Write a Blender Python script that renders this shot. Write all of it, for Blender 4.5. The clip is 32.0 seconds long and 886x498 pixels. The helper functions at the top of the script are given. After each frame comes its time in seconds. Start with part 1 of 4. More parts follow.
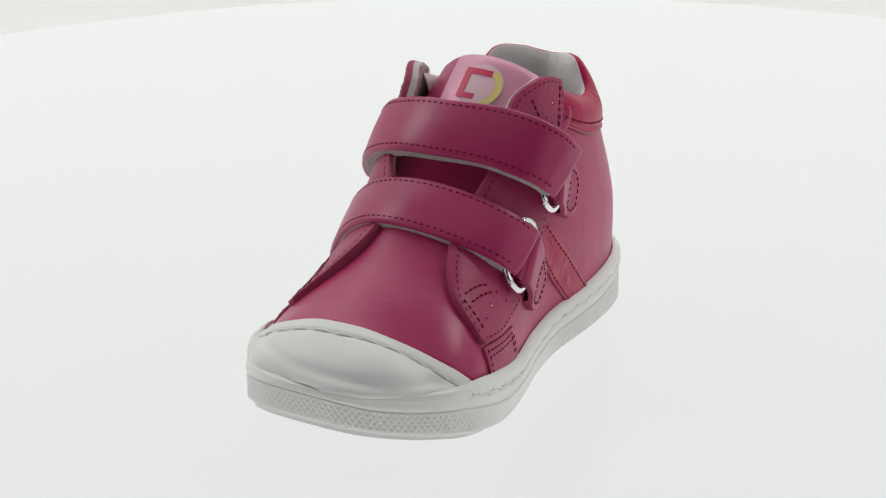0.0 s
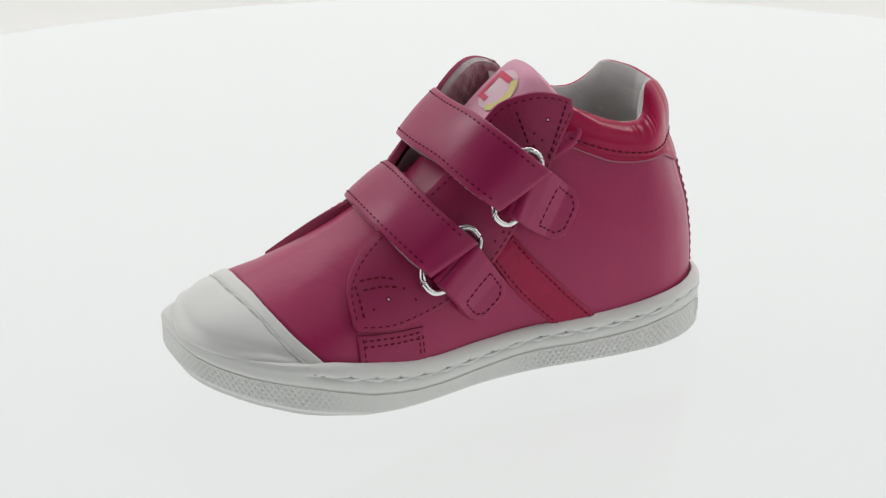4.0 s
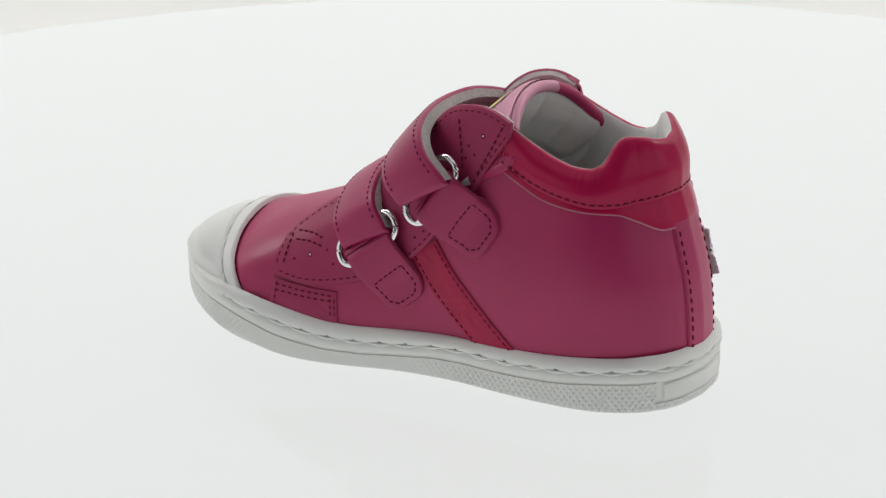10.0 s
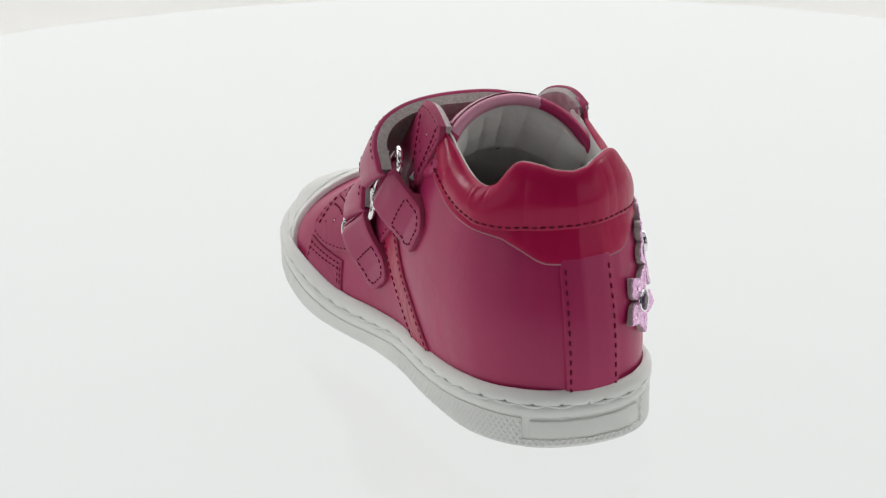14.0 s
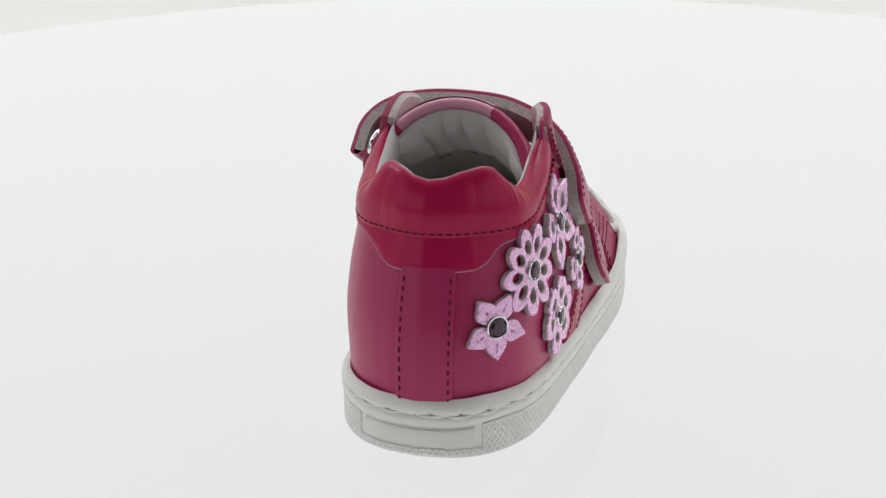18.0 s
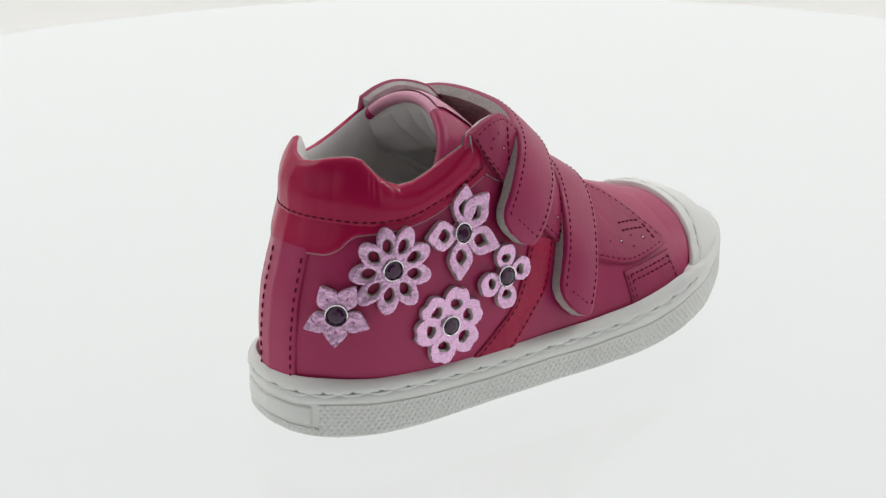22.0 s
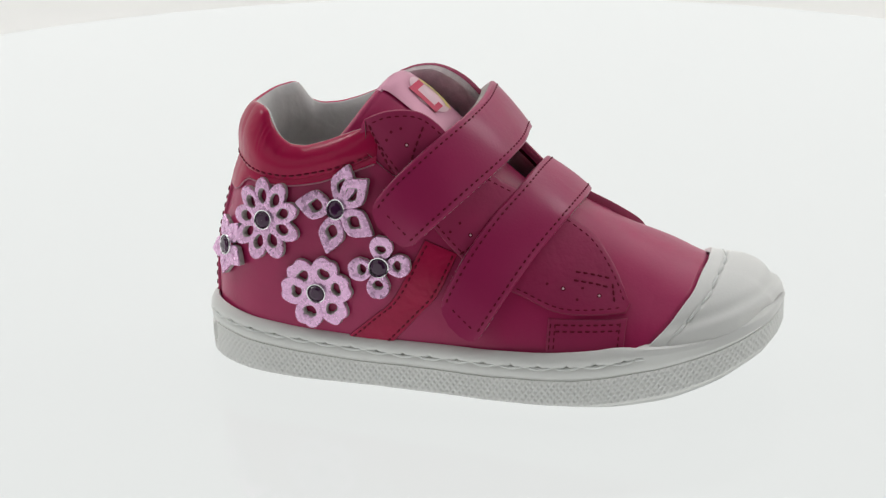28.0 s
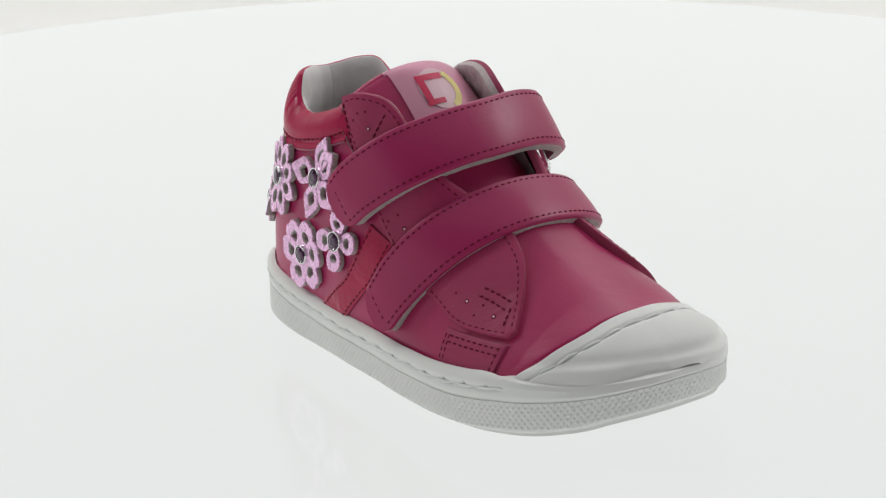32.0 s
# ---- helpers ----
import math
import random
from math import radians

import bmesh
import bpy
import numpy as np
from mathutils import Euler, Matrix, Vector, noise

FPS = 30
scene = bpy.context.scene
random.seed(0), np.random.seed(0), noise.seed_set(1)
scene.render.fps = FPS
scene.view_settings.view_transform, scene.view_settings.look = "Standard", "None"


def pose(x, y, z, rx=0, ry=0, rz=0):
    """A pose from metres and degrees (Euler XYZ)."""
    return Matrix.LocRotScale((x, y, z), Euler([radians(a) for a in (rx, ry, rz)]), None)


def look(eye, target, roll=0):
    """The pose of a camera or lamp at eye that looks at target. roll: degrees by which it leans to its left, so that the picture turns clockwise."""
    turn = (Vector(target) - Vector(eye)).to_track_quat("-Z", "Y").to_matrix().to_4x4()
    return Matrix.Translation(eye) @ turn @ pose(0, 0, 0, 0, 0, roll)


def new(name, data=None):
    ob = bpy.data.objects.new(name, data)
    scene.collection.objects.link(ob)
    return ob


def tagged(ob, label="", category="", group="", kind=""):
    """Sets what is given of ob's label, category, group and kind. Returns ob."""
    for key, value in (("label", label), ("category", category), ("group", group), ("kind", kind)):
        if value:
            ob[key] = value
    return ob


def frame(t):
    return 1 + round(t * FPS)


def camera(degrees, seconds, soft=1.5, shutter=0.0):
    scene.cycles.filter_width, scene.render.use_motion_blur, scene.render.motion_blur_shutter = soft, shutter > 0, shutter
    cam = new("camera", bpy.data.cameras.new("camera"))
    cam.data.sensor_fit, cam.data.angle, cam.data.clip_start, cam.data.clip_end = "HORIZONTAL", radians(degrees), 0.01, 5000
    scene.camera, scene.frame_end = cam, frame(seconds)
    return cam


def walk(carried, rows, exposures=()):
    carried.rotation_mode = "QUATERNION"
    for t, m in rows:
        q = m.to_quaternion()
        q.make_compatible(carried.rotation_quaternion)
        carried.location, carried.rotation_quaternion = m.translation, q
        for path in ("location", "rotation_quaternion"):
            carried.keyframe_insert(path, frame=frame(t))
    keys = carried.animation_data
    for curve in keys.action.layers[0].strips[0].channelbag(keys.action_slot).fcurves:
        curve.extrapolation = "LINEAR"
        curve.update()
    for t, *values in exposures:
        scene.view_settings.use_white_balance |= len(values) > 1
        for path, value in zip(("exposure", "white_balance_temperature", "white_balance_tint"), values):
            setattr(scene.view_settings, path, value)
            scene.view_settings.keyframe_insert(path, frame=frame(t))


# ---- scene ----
TURN_START, TURN_RATE = -213.214, -9.1266
cam = camera(20.461, 32.0, soft=1.3)
EYE = look((0.0000, -0.6200, 0.2680), (-0.00661, -0.00412, 0.03081), -0.759)
walk(cam, [(0.0, EYE), (32.0, EYE)])


def turn(t):
    """Degrees by which the turntable stands turned at t seconds."""
    return TURN_START + TURN_RATE * t


# ---- light ----
world = bpy.data.worlds.new("studio")
world.use_nodes = True
world.node_tree.nodes["Background"].inputs["Color"].default_value = (0.93, 0.97, 1.0, 1)
world.node_tree.nodes["Background"].inputs["Strength"].default_value = 0.035
scene.world = world
scene.view_settings.exposure = 0.0


def softbox(name, eye, target, w, h, watts, colour=(1, 1, 1)):
    lamp = bpy.data.lights.new(name, "AREA")
    lamp.shape, lamp.size, lamp.size_y, lamp.energy, lamp.color = "RECTANGLE", w, h, watts, colour
    ob = new(name, lamp)
    ob.matrix_world = look(eye, target)
    return ob


softbox("softbox_top", (0.0, -0.15, 0.80), (0, 0, 0.05), 0.9, 0.5, 0.8)
softbox("softbox_rear", (0.0, 0.42, 0.60), (0, 0, 0.03), 0.8, 0.4, 1.9)
softbox("softbox_west", (-0.64, -0.40, 0.26), (0, 0, 0.04), 0.72, 0.45, 0.66)
softbox("softbox_east", (0.64, -0.40, 0.26), (0, 0, 0.04), 0.72, 0.45, 0.66)


# two added fill lamps, out of view, that brighten the paper behind
softbox("added_backdrop_fill_west", (-0.9, 0.35, 0.9), (-0.35, 1.4, 0.1), 0.4, 0.4, 6.3)
softbox("added_backdrop_fill_east", (0.9, 0.35, 0.9), (0.35, 1.4, 0.1), 0.4, 0.4, 6.3)


# ---- materials ----
def material(name, colour, rough, metal=0.0, coat=0.0, coat_rough=0.05, grain=0.0, grain_size=400.0, mottled=0.12, mottle_size=60.0,
             specular=0.5, emit=0.0, rough_var=0.08, crease=0.0):
    """A surface with two scales of variation: mottling of its colour and gloss, and a fine relief."""
    m = bpy.data.materials.new(name)
    m.use_nodes = True
    nt = m.node_tree
    b = nt.nodes["Principled BSDF"]
    co = nt.nodes.new("ShaderNodeTexCoord")
    n1 = nt.nodes.new("ShaderNodeTexNoise")
    n1.inputs["Scale"].default_value, n1.inputs["Detail"].default_value = mottle_size, 4
    nt.links.new(co.outputs["Object"], n1.inputs["Vector"])
    mix = nt.nodes.new("ShaderNodeMix")
    mix.data_type = "RGBA"
    lo = tuple(c * (1 - mottled) for c in colour)
    hi = tuple(min(1, c * (1 + mottled)) for c in colour)
    mix.inputs["A"].default_value, mix.inputs["B"].default_value = (*lo, 1), (*hi, 1)
    nt.links.new(n1.outputs["Fac"], mix.inputs["Factor"])
    nt.links.new(mix.outputs["Result"], b.inputs["Base Color"])
    rr = nt.nodes.new("ShaderNodeMapRange")
    rr.inputs["To Min"].default_value, rr.inputs["To Max"].default_value = max(0.02, rough - rough_var), min(1, rough + rough_var)
    nt.links.new(n1.outputs["Fac"], rr.inputs["Value"])
    nt.links.new(rr.outputs["Result"], b.inputs["Roughness"])
    b.inputs["Metallic"].default_value = metal
    b.inputs["Specular IOR Level"].default_value = specular
    b.inputs["Coat Weight"].default_value, b.inputs["Coat Roughness"].default_value = coat, coat_rough
    # even added glow that stands in for lamp light on the surface
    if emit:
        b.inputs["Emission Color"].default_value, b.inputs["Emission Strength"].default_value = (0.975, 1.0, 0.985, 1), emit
    if grain:
        n2 = nt.nodes.new("ShaderNodeTexNoise")
        n2.inputs["Scale"].default_value, n2.inputs["Detail"].default_value = grain_size, 3
        nt.links.new(co.outputs["Object"], n2.inputs["Vector"])
        bump = nt.nodes.new("ShaderNodeBump")
        bump.inputs["Strength"].default_value, bump.inputs["Distance"].default_value = grain, 0.0004
        nt.links.new(n2.outputs["Fac"], bump.inputs["Height"])
        nt.links.new(bump.outputs["Normal"], b.inputs["Normal"])
        if crease:
            # broad soft unevenness of hide drawn over a last
            n3 = nt.nodes.new("ShaderNodeTexNoise")
            n3.inputs["Scale"].default_value, n3.inputs["Detail"].default_value, n3.inputs["Distortion"].default_value = 95, 2.5, 0.6
            nt.links.new(co.outputs["Object"], n3.inputs["Vector"])
            wide = nt.nodes.new("ShaderNodeBump")
            wide.inputs["Strength"].default_value, wide.inputs["Distance"].default_value = crease, 0.003
            nt.links.new(n3.outputs["Fac"], wide.inputs["Height"])
            nt.links.new(wide.outputs["Normal"], bump.inputs["Normal"])
    return m


LEATHER = material("magenta_leather", (0.41, 0.020, 0.106), 0.36, grain=0.10, grain_size=1500, mottled=0.16, mottle_size=45, specular=0.42, crease=0.08)
OVERLAY = material("magenta_overlay_leather", (0.35, 0.019, 0.092), 0.46, grain=0.22, grain_size=1100, mottled=0.15, mottle_size=80, specular=0.42, crease=0.2)
STRAP = material("strap_leather", (0.37, 0.017, 0.100), 0.36, grain=0.10, grain_size=1500, mottled=0.16, mottle_size=40, specular=0.42, crease=0.06)
PATENT = material("red_patent_leather", (0.42, 0.008, 0.066), 0.32, coat=0.28, coat_rough=0.16, grain=0.06, grain_size=120, mottled=0.08, specular=0.08, crease=0.12)
STRIPE = material("crinkled_red_patent", (0.40, 0.008, 0.060), 0.34, coat=0.35, coat_rough=0.18, grain=0.35, grain_size=420, mottled=0.16, mottle_size=140, specular=0.1, crease=0.4)
PINK = material("pink_metallic_leather", (0.64, 0.28, 0.39), 0.4, metal=0.15, grain=0.15, grain_size=900)
BLOSSOM = material("lilac_metallic_leather", (0.90, 0.52, 0.78), 0.28, metal=0.6, grain=0.9, grain_size=600, mottled=0.2, mottle_size=700, rough_var=0.16)
SUEDE = material("grey_cut_edge", (0.44, 0.40, 0.385), 0.95, grain=0.7, grain_size=2500, mottled=0.25, mottle_size=500, specular=0.2)
FELT = material("grey_hook_pad", (0.46, 0.43, 0.41), 0.98, grain=1.0, grain_size=1800, mottled=0.35, mottle_size=900, specular=0.1)
LINING = material("grey_lining_leather", (0.74, 0.72, 0.705), 0.62, grain=0.2, grain_size=900, mottled=0.07, mottle_size=60, specular=0.3, crease=0.25)
FLAP = material("grey_flap_lining", (0.60, 0.53, 0.53), 0.95, grain=0.8, grain_size=2200, mottled=0.25, mottle_size=500, specular=0.15)
# grey-brown kept very dark: the shade deep in the shoe is in this colour
INSOLE = material("shade_darkened_insole", (0.16, 0.15, 0.14), 0.7, grain=0.2, mottled=0.1)
PRINT = material("lining_print", (0.27, 0.235, 0.21), 0.7, mottled=0.4, mottle_size=900)
RUBBER = material("light_grey_rubber", (0.79, 0.79, 0.765), 0.5, grain=0.10, grain_size=1200, mottled=0.05, mottle_size=50, specular=0.35)
WHITE_THREAD = material("white_thread", (0.80, 0.81, 0.79), 0.7, grain=0.4, grain_size=3000, specular=0.2)
THREAD = material("dark_red_thread", (0.15, 0.005, 0.026), 0.75, grain=0.4, grain_size=3000, specular=0.2)
EDGE = material("pale_leather_edge", (0.32, 0.03, 0.09), 0.7, grain=0.5, grain_size=2500, mottled=0.2, mottle_size=400)
PIPING = material("pale_raw_edge", (0.50, 0.20, 0.27), 0.8, grain=0.5, grain_size=2500)
CHROME = material("chrome", (0.86, 0.86, 0.86), 0.10, metal=1.0, mottled=0.03, rough_var=0.04)
GEM = material("dark_purple_gem", (0.050, 0.008, 0.045), 0.12, coat=0.2, coat_rough=0.02)
PALE = material("pale_pink_print", (0.78, 0.52, 0.58), 0.45)
LOGO_RED = material("red_print", (0.62, 0.01, 0.08), 0.45)
LOGO_YELLOW = material("yellow_print", (0.80, 0.66, 0.22), 0.45)
# near-black base; the disc's even, shadowless white is added emission
ACRYLIC = material("glowing_white_acrylic", (0.06, 0.061, 0.06), 0.06, mottled=0.01, rough_var=0.02, emit=0.74, specular=0.09)
# weak added glow sets how grey the edge reads
RIM = material("grey_acrylic_edge", (0.60, 0.61, 0.60), 0.5, emit=0.2)
PAPER = material("white_backdrop_paper", (0.86, 0.855, 0.835), 0.9, mottled=0.01, specular=0.2)

# ---- the shoe's form ----
def tab(ys, vs):
    """A smooth curve through (ys, vs)."""
    ys, vs = np.array(ys, float), np.array(vs, float)
    h, d = np.diff(ys), np.diff(vs) / np.diff(ys)
    m = np.zeros(len(ys))
    m[0], m[-1] = d[0], d[-1]
    for i in range(1, len(ys) - 1):
        if d[i - 1] * d[i] > 0:
            a, b = 2 * h[i] + h[i - 1], h[i] + 2 * h[i - 1]
            m[i] = (a + b) / (a / d[i - 1] + b / d[i])

    def at(y):
        y = np.clip(np.asarray(y, float), ys[0], ys[-1])
        i = np.clip(np.searchsorted(ys, y) - 1, 0, len(ys) - 2)
        k = (y - ys[i]) / h[i]
        return ((1 + 2 * k) * (1 - k) ** 2 * vs[i] + k * (1 - k) ** 2 * h[i] * m[i]
                + k * k * (3 - 2 * k) * vs[i + 1] + k * k * (k - 1) * h[i] * m[i + 1])
    return at


# The shoe's own space, in millimetres: x to its right, y to the toe, z up from the table.
BACK, FRONT = -69.9, 85.3
MID = tab([-71, -50, -25, 0, 25, 50, 70, 88], [8, 7.5, 6, 4, 1, -1.5, -2.5, -3])
_st = [-69.9, -68.9, -67.0, -64.5, -58.5, -50, -40, -25, -10, 5, 20, 35, 48, 60, 69, 76, 80.7, 83.5, 84.7, 85.3]
HALF_L = tab(_st, [0, 7.5, 12.8, 16.5, 21.8, 25.8, 27.7, 28.7, 28.6, 29.8, 32.5, 35, 36, 34.6, 30.6, 24.8, 19.4, 14.2, 9.5, 0])
HALF_R = tab(_st, [0, 7.5, 12.6, 16.2, 21, 24.8, 26.7, 28.2, 30, 31.3, 33.5, 34.7, 33.8, 30.5, 25.2, 20.0, 14.7, 9.9, 6.2, 0])
SOLE_TOP = tab([-70, -40, -10, 20, 40, 55, 70, 88], [15.5, 14.5, 13.5, 13, 14.9, 17.8, 20.4, 22.2])
TOP = tab([-70, -20, -8, 0, 10, 20, 33, 41, 50, 58, 66, 73, 78, 82, 84, 85.3],
          [100, 92, 83, 75, 63, 52.5, 43.8, 39.7, 36.2, 33.4, 31.0, 28.8, 26.6, 24.1, 22.3, 20.6])
WALL_L = tab([10, 20, 30, 40, 50, 58, 66, 76, 90], [1.0, 1.03, 1.05, 1.02, 0.95, 0.88, 0.81, 0.74, 0.66])
WALL_R = tab([10, 20, 30, 40, 50, 58, 66, 76, 90], [1.0, 1.03, 1.03, 1.0, 0.95, 0.88, 0.82, 0.77, 0.66])
LEAN = tab([10, 14, 20, 32, 44, 53, 62, 70, 80], [2.2, 2.2, 2.3, 3.0, 5.5, 7.2, 8.2, 10, 12.5])
BACK_LEAN = tab([10, 21, 33, 43, 51, 55, 60, 66, 71, 80], [0, 0, 0.5, 0.9, 1.5, 2.3, 2.7, 2.4, 1.9, 1.5])
ANKLE = tab([-70, -22, -12, -5, 0, 14, 26, 88], [1, 1, 0.86, 0.6, 0.5, 0.2, 0, 0])
INSET = 2.6


def bow(side, y):
    """Exponents of the upper's cross-section: fuller over the toes."""
    k = np.clip((y - 56) / 15, 0, 1)
    slim, full = np.exp(-((y - 62) / 8) ** 2), np.clip((y - 63) / 15, 0, 1)
    full = full * full * (3 - 2 * full)
    return np.where(side < 0, 2.1 - 0.33 * slim + 1.05 * full, 1.7 + 0.3 * k), np.where(side < 0, 2.0 - 0.33 * slim + 1.0 * full, 1.55 + 0.32 * k)


def width(side, y, z):
    """How far the upper's outer surface lies from the shoe's middle line; side -1 or 1."""
    half = np.where(side < 0, HALF_L(y), HALF_R(y))
    half = np.maximum(half - INSET * np.minimum(1, half / 12), 0)
    low = SOLE_TOP(y) - 4
    k = np.clip((z - low) / (TOP(y) - low), 0, 1)
    p, q = bow(side, y)
    arch = np.maximum(1 - k ** p, 0) ** (1 / q)
    a = ANKLE(y)
    return half * (arch * (1 - a) + np.where(side < 0, WALL_L(z), WALL_R(z)) * a)


def skin(side, y, z):
    """A point of the upper's outer surface. y is the station at the sole; the heel leans forward with height."""
    side, y, z = np.broadcast_arrays(np.asarray(side, float), np.asarray(y, float), np.asarray(z, float))
    lean = np.clip((-15 - y) / 50, 0, 1) ** 1.5
    heel = np.clip((-48 - y) / 20, 0, 1)
    heel = heel * heel * (3 - 2 * heel)
    return np.stack([MID(y) + side * width(side, y, z), y + LEAN(z) * lean + BACK_LEAN(z) * heel, z], -1)


def normal(side, y, z):
    e = 0.4
    y = np.clip(y, BACK + 0.6, FRONT - 0.6)
    a = skin(side, y + e, z) - skin(side, y - e, z)
    b = skin(side, y, z + e) - skin(side, y, z - e)
    n = np.cross(a, b) * np.broadcast_to(np.asarray(side, float), np.shape(a)[:-1])[..., None]
    return n / np.maximum(np.linalg.norm(n, axis=-1, keepdims=True), 1e-9)


# ---- mesh helpers ----
def mesh_of(name, verts, faces, mats, slots=None, sharp=40):
    me = bpy.data.meshes.new(name)
    me.from_pydata((np.asarray(verts, float) * 0.001).tolist(), [], faces)
    for m in (mats if isinstance(mats, (list, tuple)) else [mats]):
        me.materials.append(m)
    if slots is not None:
        me.polygons.foreach_set("material_index", slots)
    me.polygons.foreach_set("use_smooth", [True] * len(me.polygons))
    me.set_sharp_from_angle(angle=radians(sharp))
    me.update()
    return me


def fix_normals(me):
    bm = bmesh.new()
    bm.from_mesh(me)
    bmesh.ops.remove_doubles(bm, verts=bm.verts, dist=1e-6)
    bmesh.ops.recalc_face_normals(bm, faces=bm.faces)
    bm.to_mesh(me)
    bm.free()


def part(name, verts, faces, mats, parent, label="", slots=None, sharp=40, fix=True):
    """One mesh object, in the shoe's millimetres, under a thing or a part."""
    me = mesh_of(name, verts, faces, mats, slots, sharp)
    if fix:
        fix_normals(me)
        me.set_sharp_from_angle(angle=radians(sharp))
    ob = new(name, me)
    ob.parent = parent
    return tagged(ob, label)


def grid_faces(nu, nv, start=0, around_u=False, around_v=False):
    f = []
    for i in range(nu if around_u else nu - 1):
        for j in range(nv if around_v else nv - 1):
            a, b = i, (i + 1) % nu
            c, d = j, (j + 1) % nv
            f.append((start + a * nv + c, start + b * nv + c, start + b * nv + d, start + a * nv + d))
    return f


def spline(points, n):
    """n points, evenly spaced, on a smooth curve through the points."""
    p = np.array(points, float)
    if len(p) == 2:
        return p[0] + (p[1] - p[0]) * np.linspace(0, 1, n)[:, None]
    q = np.vstack([2 * p[0] - p[1], p, 2 * p[-1] - p[-2]])
    out = []
    for i in range(1, len(q) - 2):
        a, b, c, d = q[i - 1], q[i], q[i + 1], q[i + 2]
        for k in np.linspace(0, 1, 24, endpoint=False):
            out.append(0.5 * (2 * b + (c - a) * k + (2 * a - 5 * b + 4 * c - d) * k * k + (3 * b - a - 3 * c + d) * k ** 3))
    out.append(p[-1])
    return even(np.array(out), n)


def even(p, n):
    s = np.concatenate([[0], np.cumsum(np.linalg.norm(np.diff(p, axis=0), axis=1))])
    t = np.linspace(0, s[-1], n)
    return np.stack([np.interp(t, s, p[:, k]) for k in range(p.shape[1])], 1)


def edged(n, e0, e1=None):
    """Samples from 0 to 1 with doubled, bevelled ends, and the height of each."""
    e1 = e0 if e1 is None else e1
    u = np.concatenate([[0, 0, e0 * 0.35, e0], np.linspace(e0, 1 - e1, n)[1:-1], [1 - e1, 1 - e1 * 0.35, 1, 1]])
    h = np.concatenate([[0, 0.62, 0.92, 1], np.ones(n - 2), [1, 0.92, 0.62, 0]])
    return u, h


# Arc length round the heel: c is millimetres from the back seam, negative on the left side.
_y = BACK + (40 - BACK) * (1 - np.cos(np.linspace(0, np.pi / 2, 400)))
_arc = {}
for _s in (-1, 1):
    _p = skin(_s, _y, 35.0)
    _arc[_s] = np.concatenate([[0], np.cumsum(np.linalg.norm(np.diff(_p, axis=0), axis=1))])


def station(c):
    c = np.asarray(c, float)
    y = np.where(c < 0, np.interp(-c, _arc[-1], _y), np.interp(c, _arc[1], _y))
    return np.where(c < 0, -1.0, 1.0), y


def arc(side, y):
    return side * float(np.interp(y, _y, _arc[side]))


def on(side, y, z, off=0.0):
    p = skin(side, y, z)
    off = np.asarray(off, float)
    return p + normal(side, y, z) * (off[..., None] if off.ndim else off)


def border(nu, nv):
    """Slot 1 for the cut edge of a bevelled sheet."""
    return [1 if i in (0, 1, nu - 3, nu - 2) or j in (0, 1, nv - 3, nv - 2) else 0 for i in range(nu - 1) for j in range(nv - 1)]


def patch(name, side, low, high, off, mat, parent, label="", nu=28, nv=10, base=-0.4, edge=0.6, raised=None, edge_mat=None):
    """A leather piece on one side of the upper, between two curves of (station, height). Returns the object and a function at(u, v)."""
    a, b = spline(low, 120), spline(high, 120)
    wide = np.mean(np.linalg.norm(b - a, axis=1))
    long = np.sum(np.linalg.norm(np.diff((a + b) / 2, axis=0), axis=1))
    us, hu = edged(nu, min(0.2, edge / long))
    vs, hv = edged(nv, min(0.2, edge / wide))

    def yz(u, v):
        k = np.asarray(u) * 119
        ay, az = np.interp(k, range(120), a[:, 0]), np.interp(k, range(120), a[:, 1])
        by, bz = np.interp(k, range(120), b[:, 0]), np.interp(k, range(120), b[:, 1])
        return ay + (by - ay) * v, az + (bz - az) * v

    def extra(u, v):
        return raised(np.asarray(u), np.asarray(v)) if raised else 0.0

    def at(u, v, lift=0.0):
        y, z = yz(u, v)
        return on(side, y, z, off + lift + extra(u, v)), normal(side, y, z)
    gu, gv = np.meshgrid(np.linspace(0, 1, 120), np.linspace(0, 1, 40), indexing="ij")
    gy, gz = yz(gu, gv)
    rise = off + extra(gu, gv) + 0 * gu

    def height_at(y, z):
        """Offset of the piece's face above the upper at a station and height."""
        return np.array([rise.flat[np.argmin((gy - a) ** 2 + (gz - b) ** 2)] for a, b in zip(np.atleast_1d(y), np.atleast_1d(z))])
    at.height_at = height_at
    U, V = np.meshgrid(us, vs, indexing="ij")
    h = np.minimum(hu[:, None], hv[None, :])
    y, z = yz(U, V)
    P = on(side, y, z, base + (off - base + extra(U, V)) * h)
    fs = grid_faces(*U.shape)
    ob = part(name, P.reshape(-1, 3), fs, [mat, edge_mat or EDGE], parent, label, slots=border(*U.shape))
    return ob, at


def band(name, c0, c1, low, high, rows, mat, parent, label="", n=90, taper=0.0, ripple=None):
    """A piece that runs round the heel from arc c0 to c1. rows: (share of the height, offset), from low(c) to high(c)."""
    c = np.linspace(c0, c1, n)
    s, y = station(c)
    lo, hi = low(c), high(c)
    f = np.clip(np.minimum(c - c0, c1 - c) / taper, 0, 1) ** 0.6 if taper else np.ones(n)
    P = np.stack([on(s, y, lo + (hi - lo) * k + dz, off * f + 0.2 * (1 - f) * (off > 0) + (ripple(y, c, k) if ripple else 0.0)) for k, off, dz in rows], 1)
    return part(name, P.reshape(-1, 3), grid_faces(n, len(rows)), mat, parent, label)


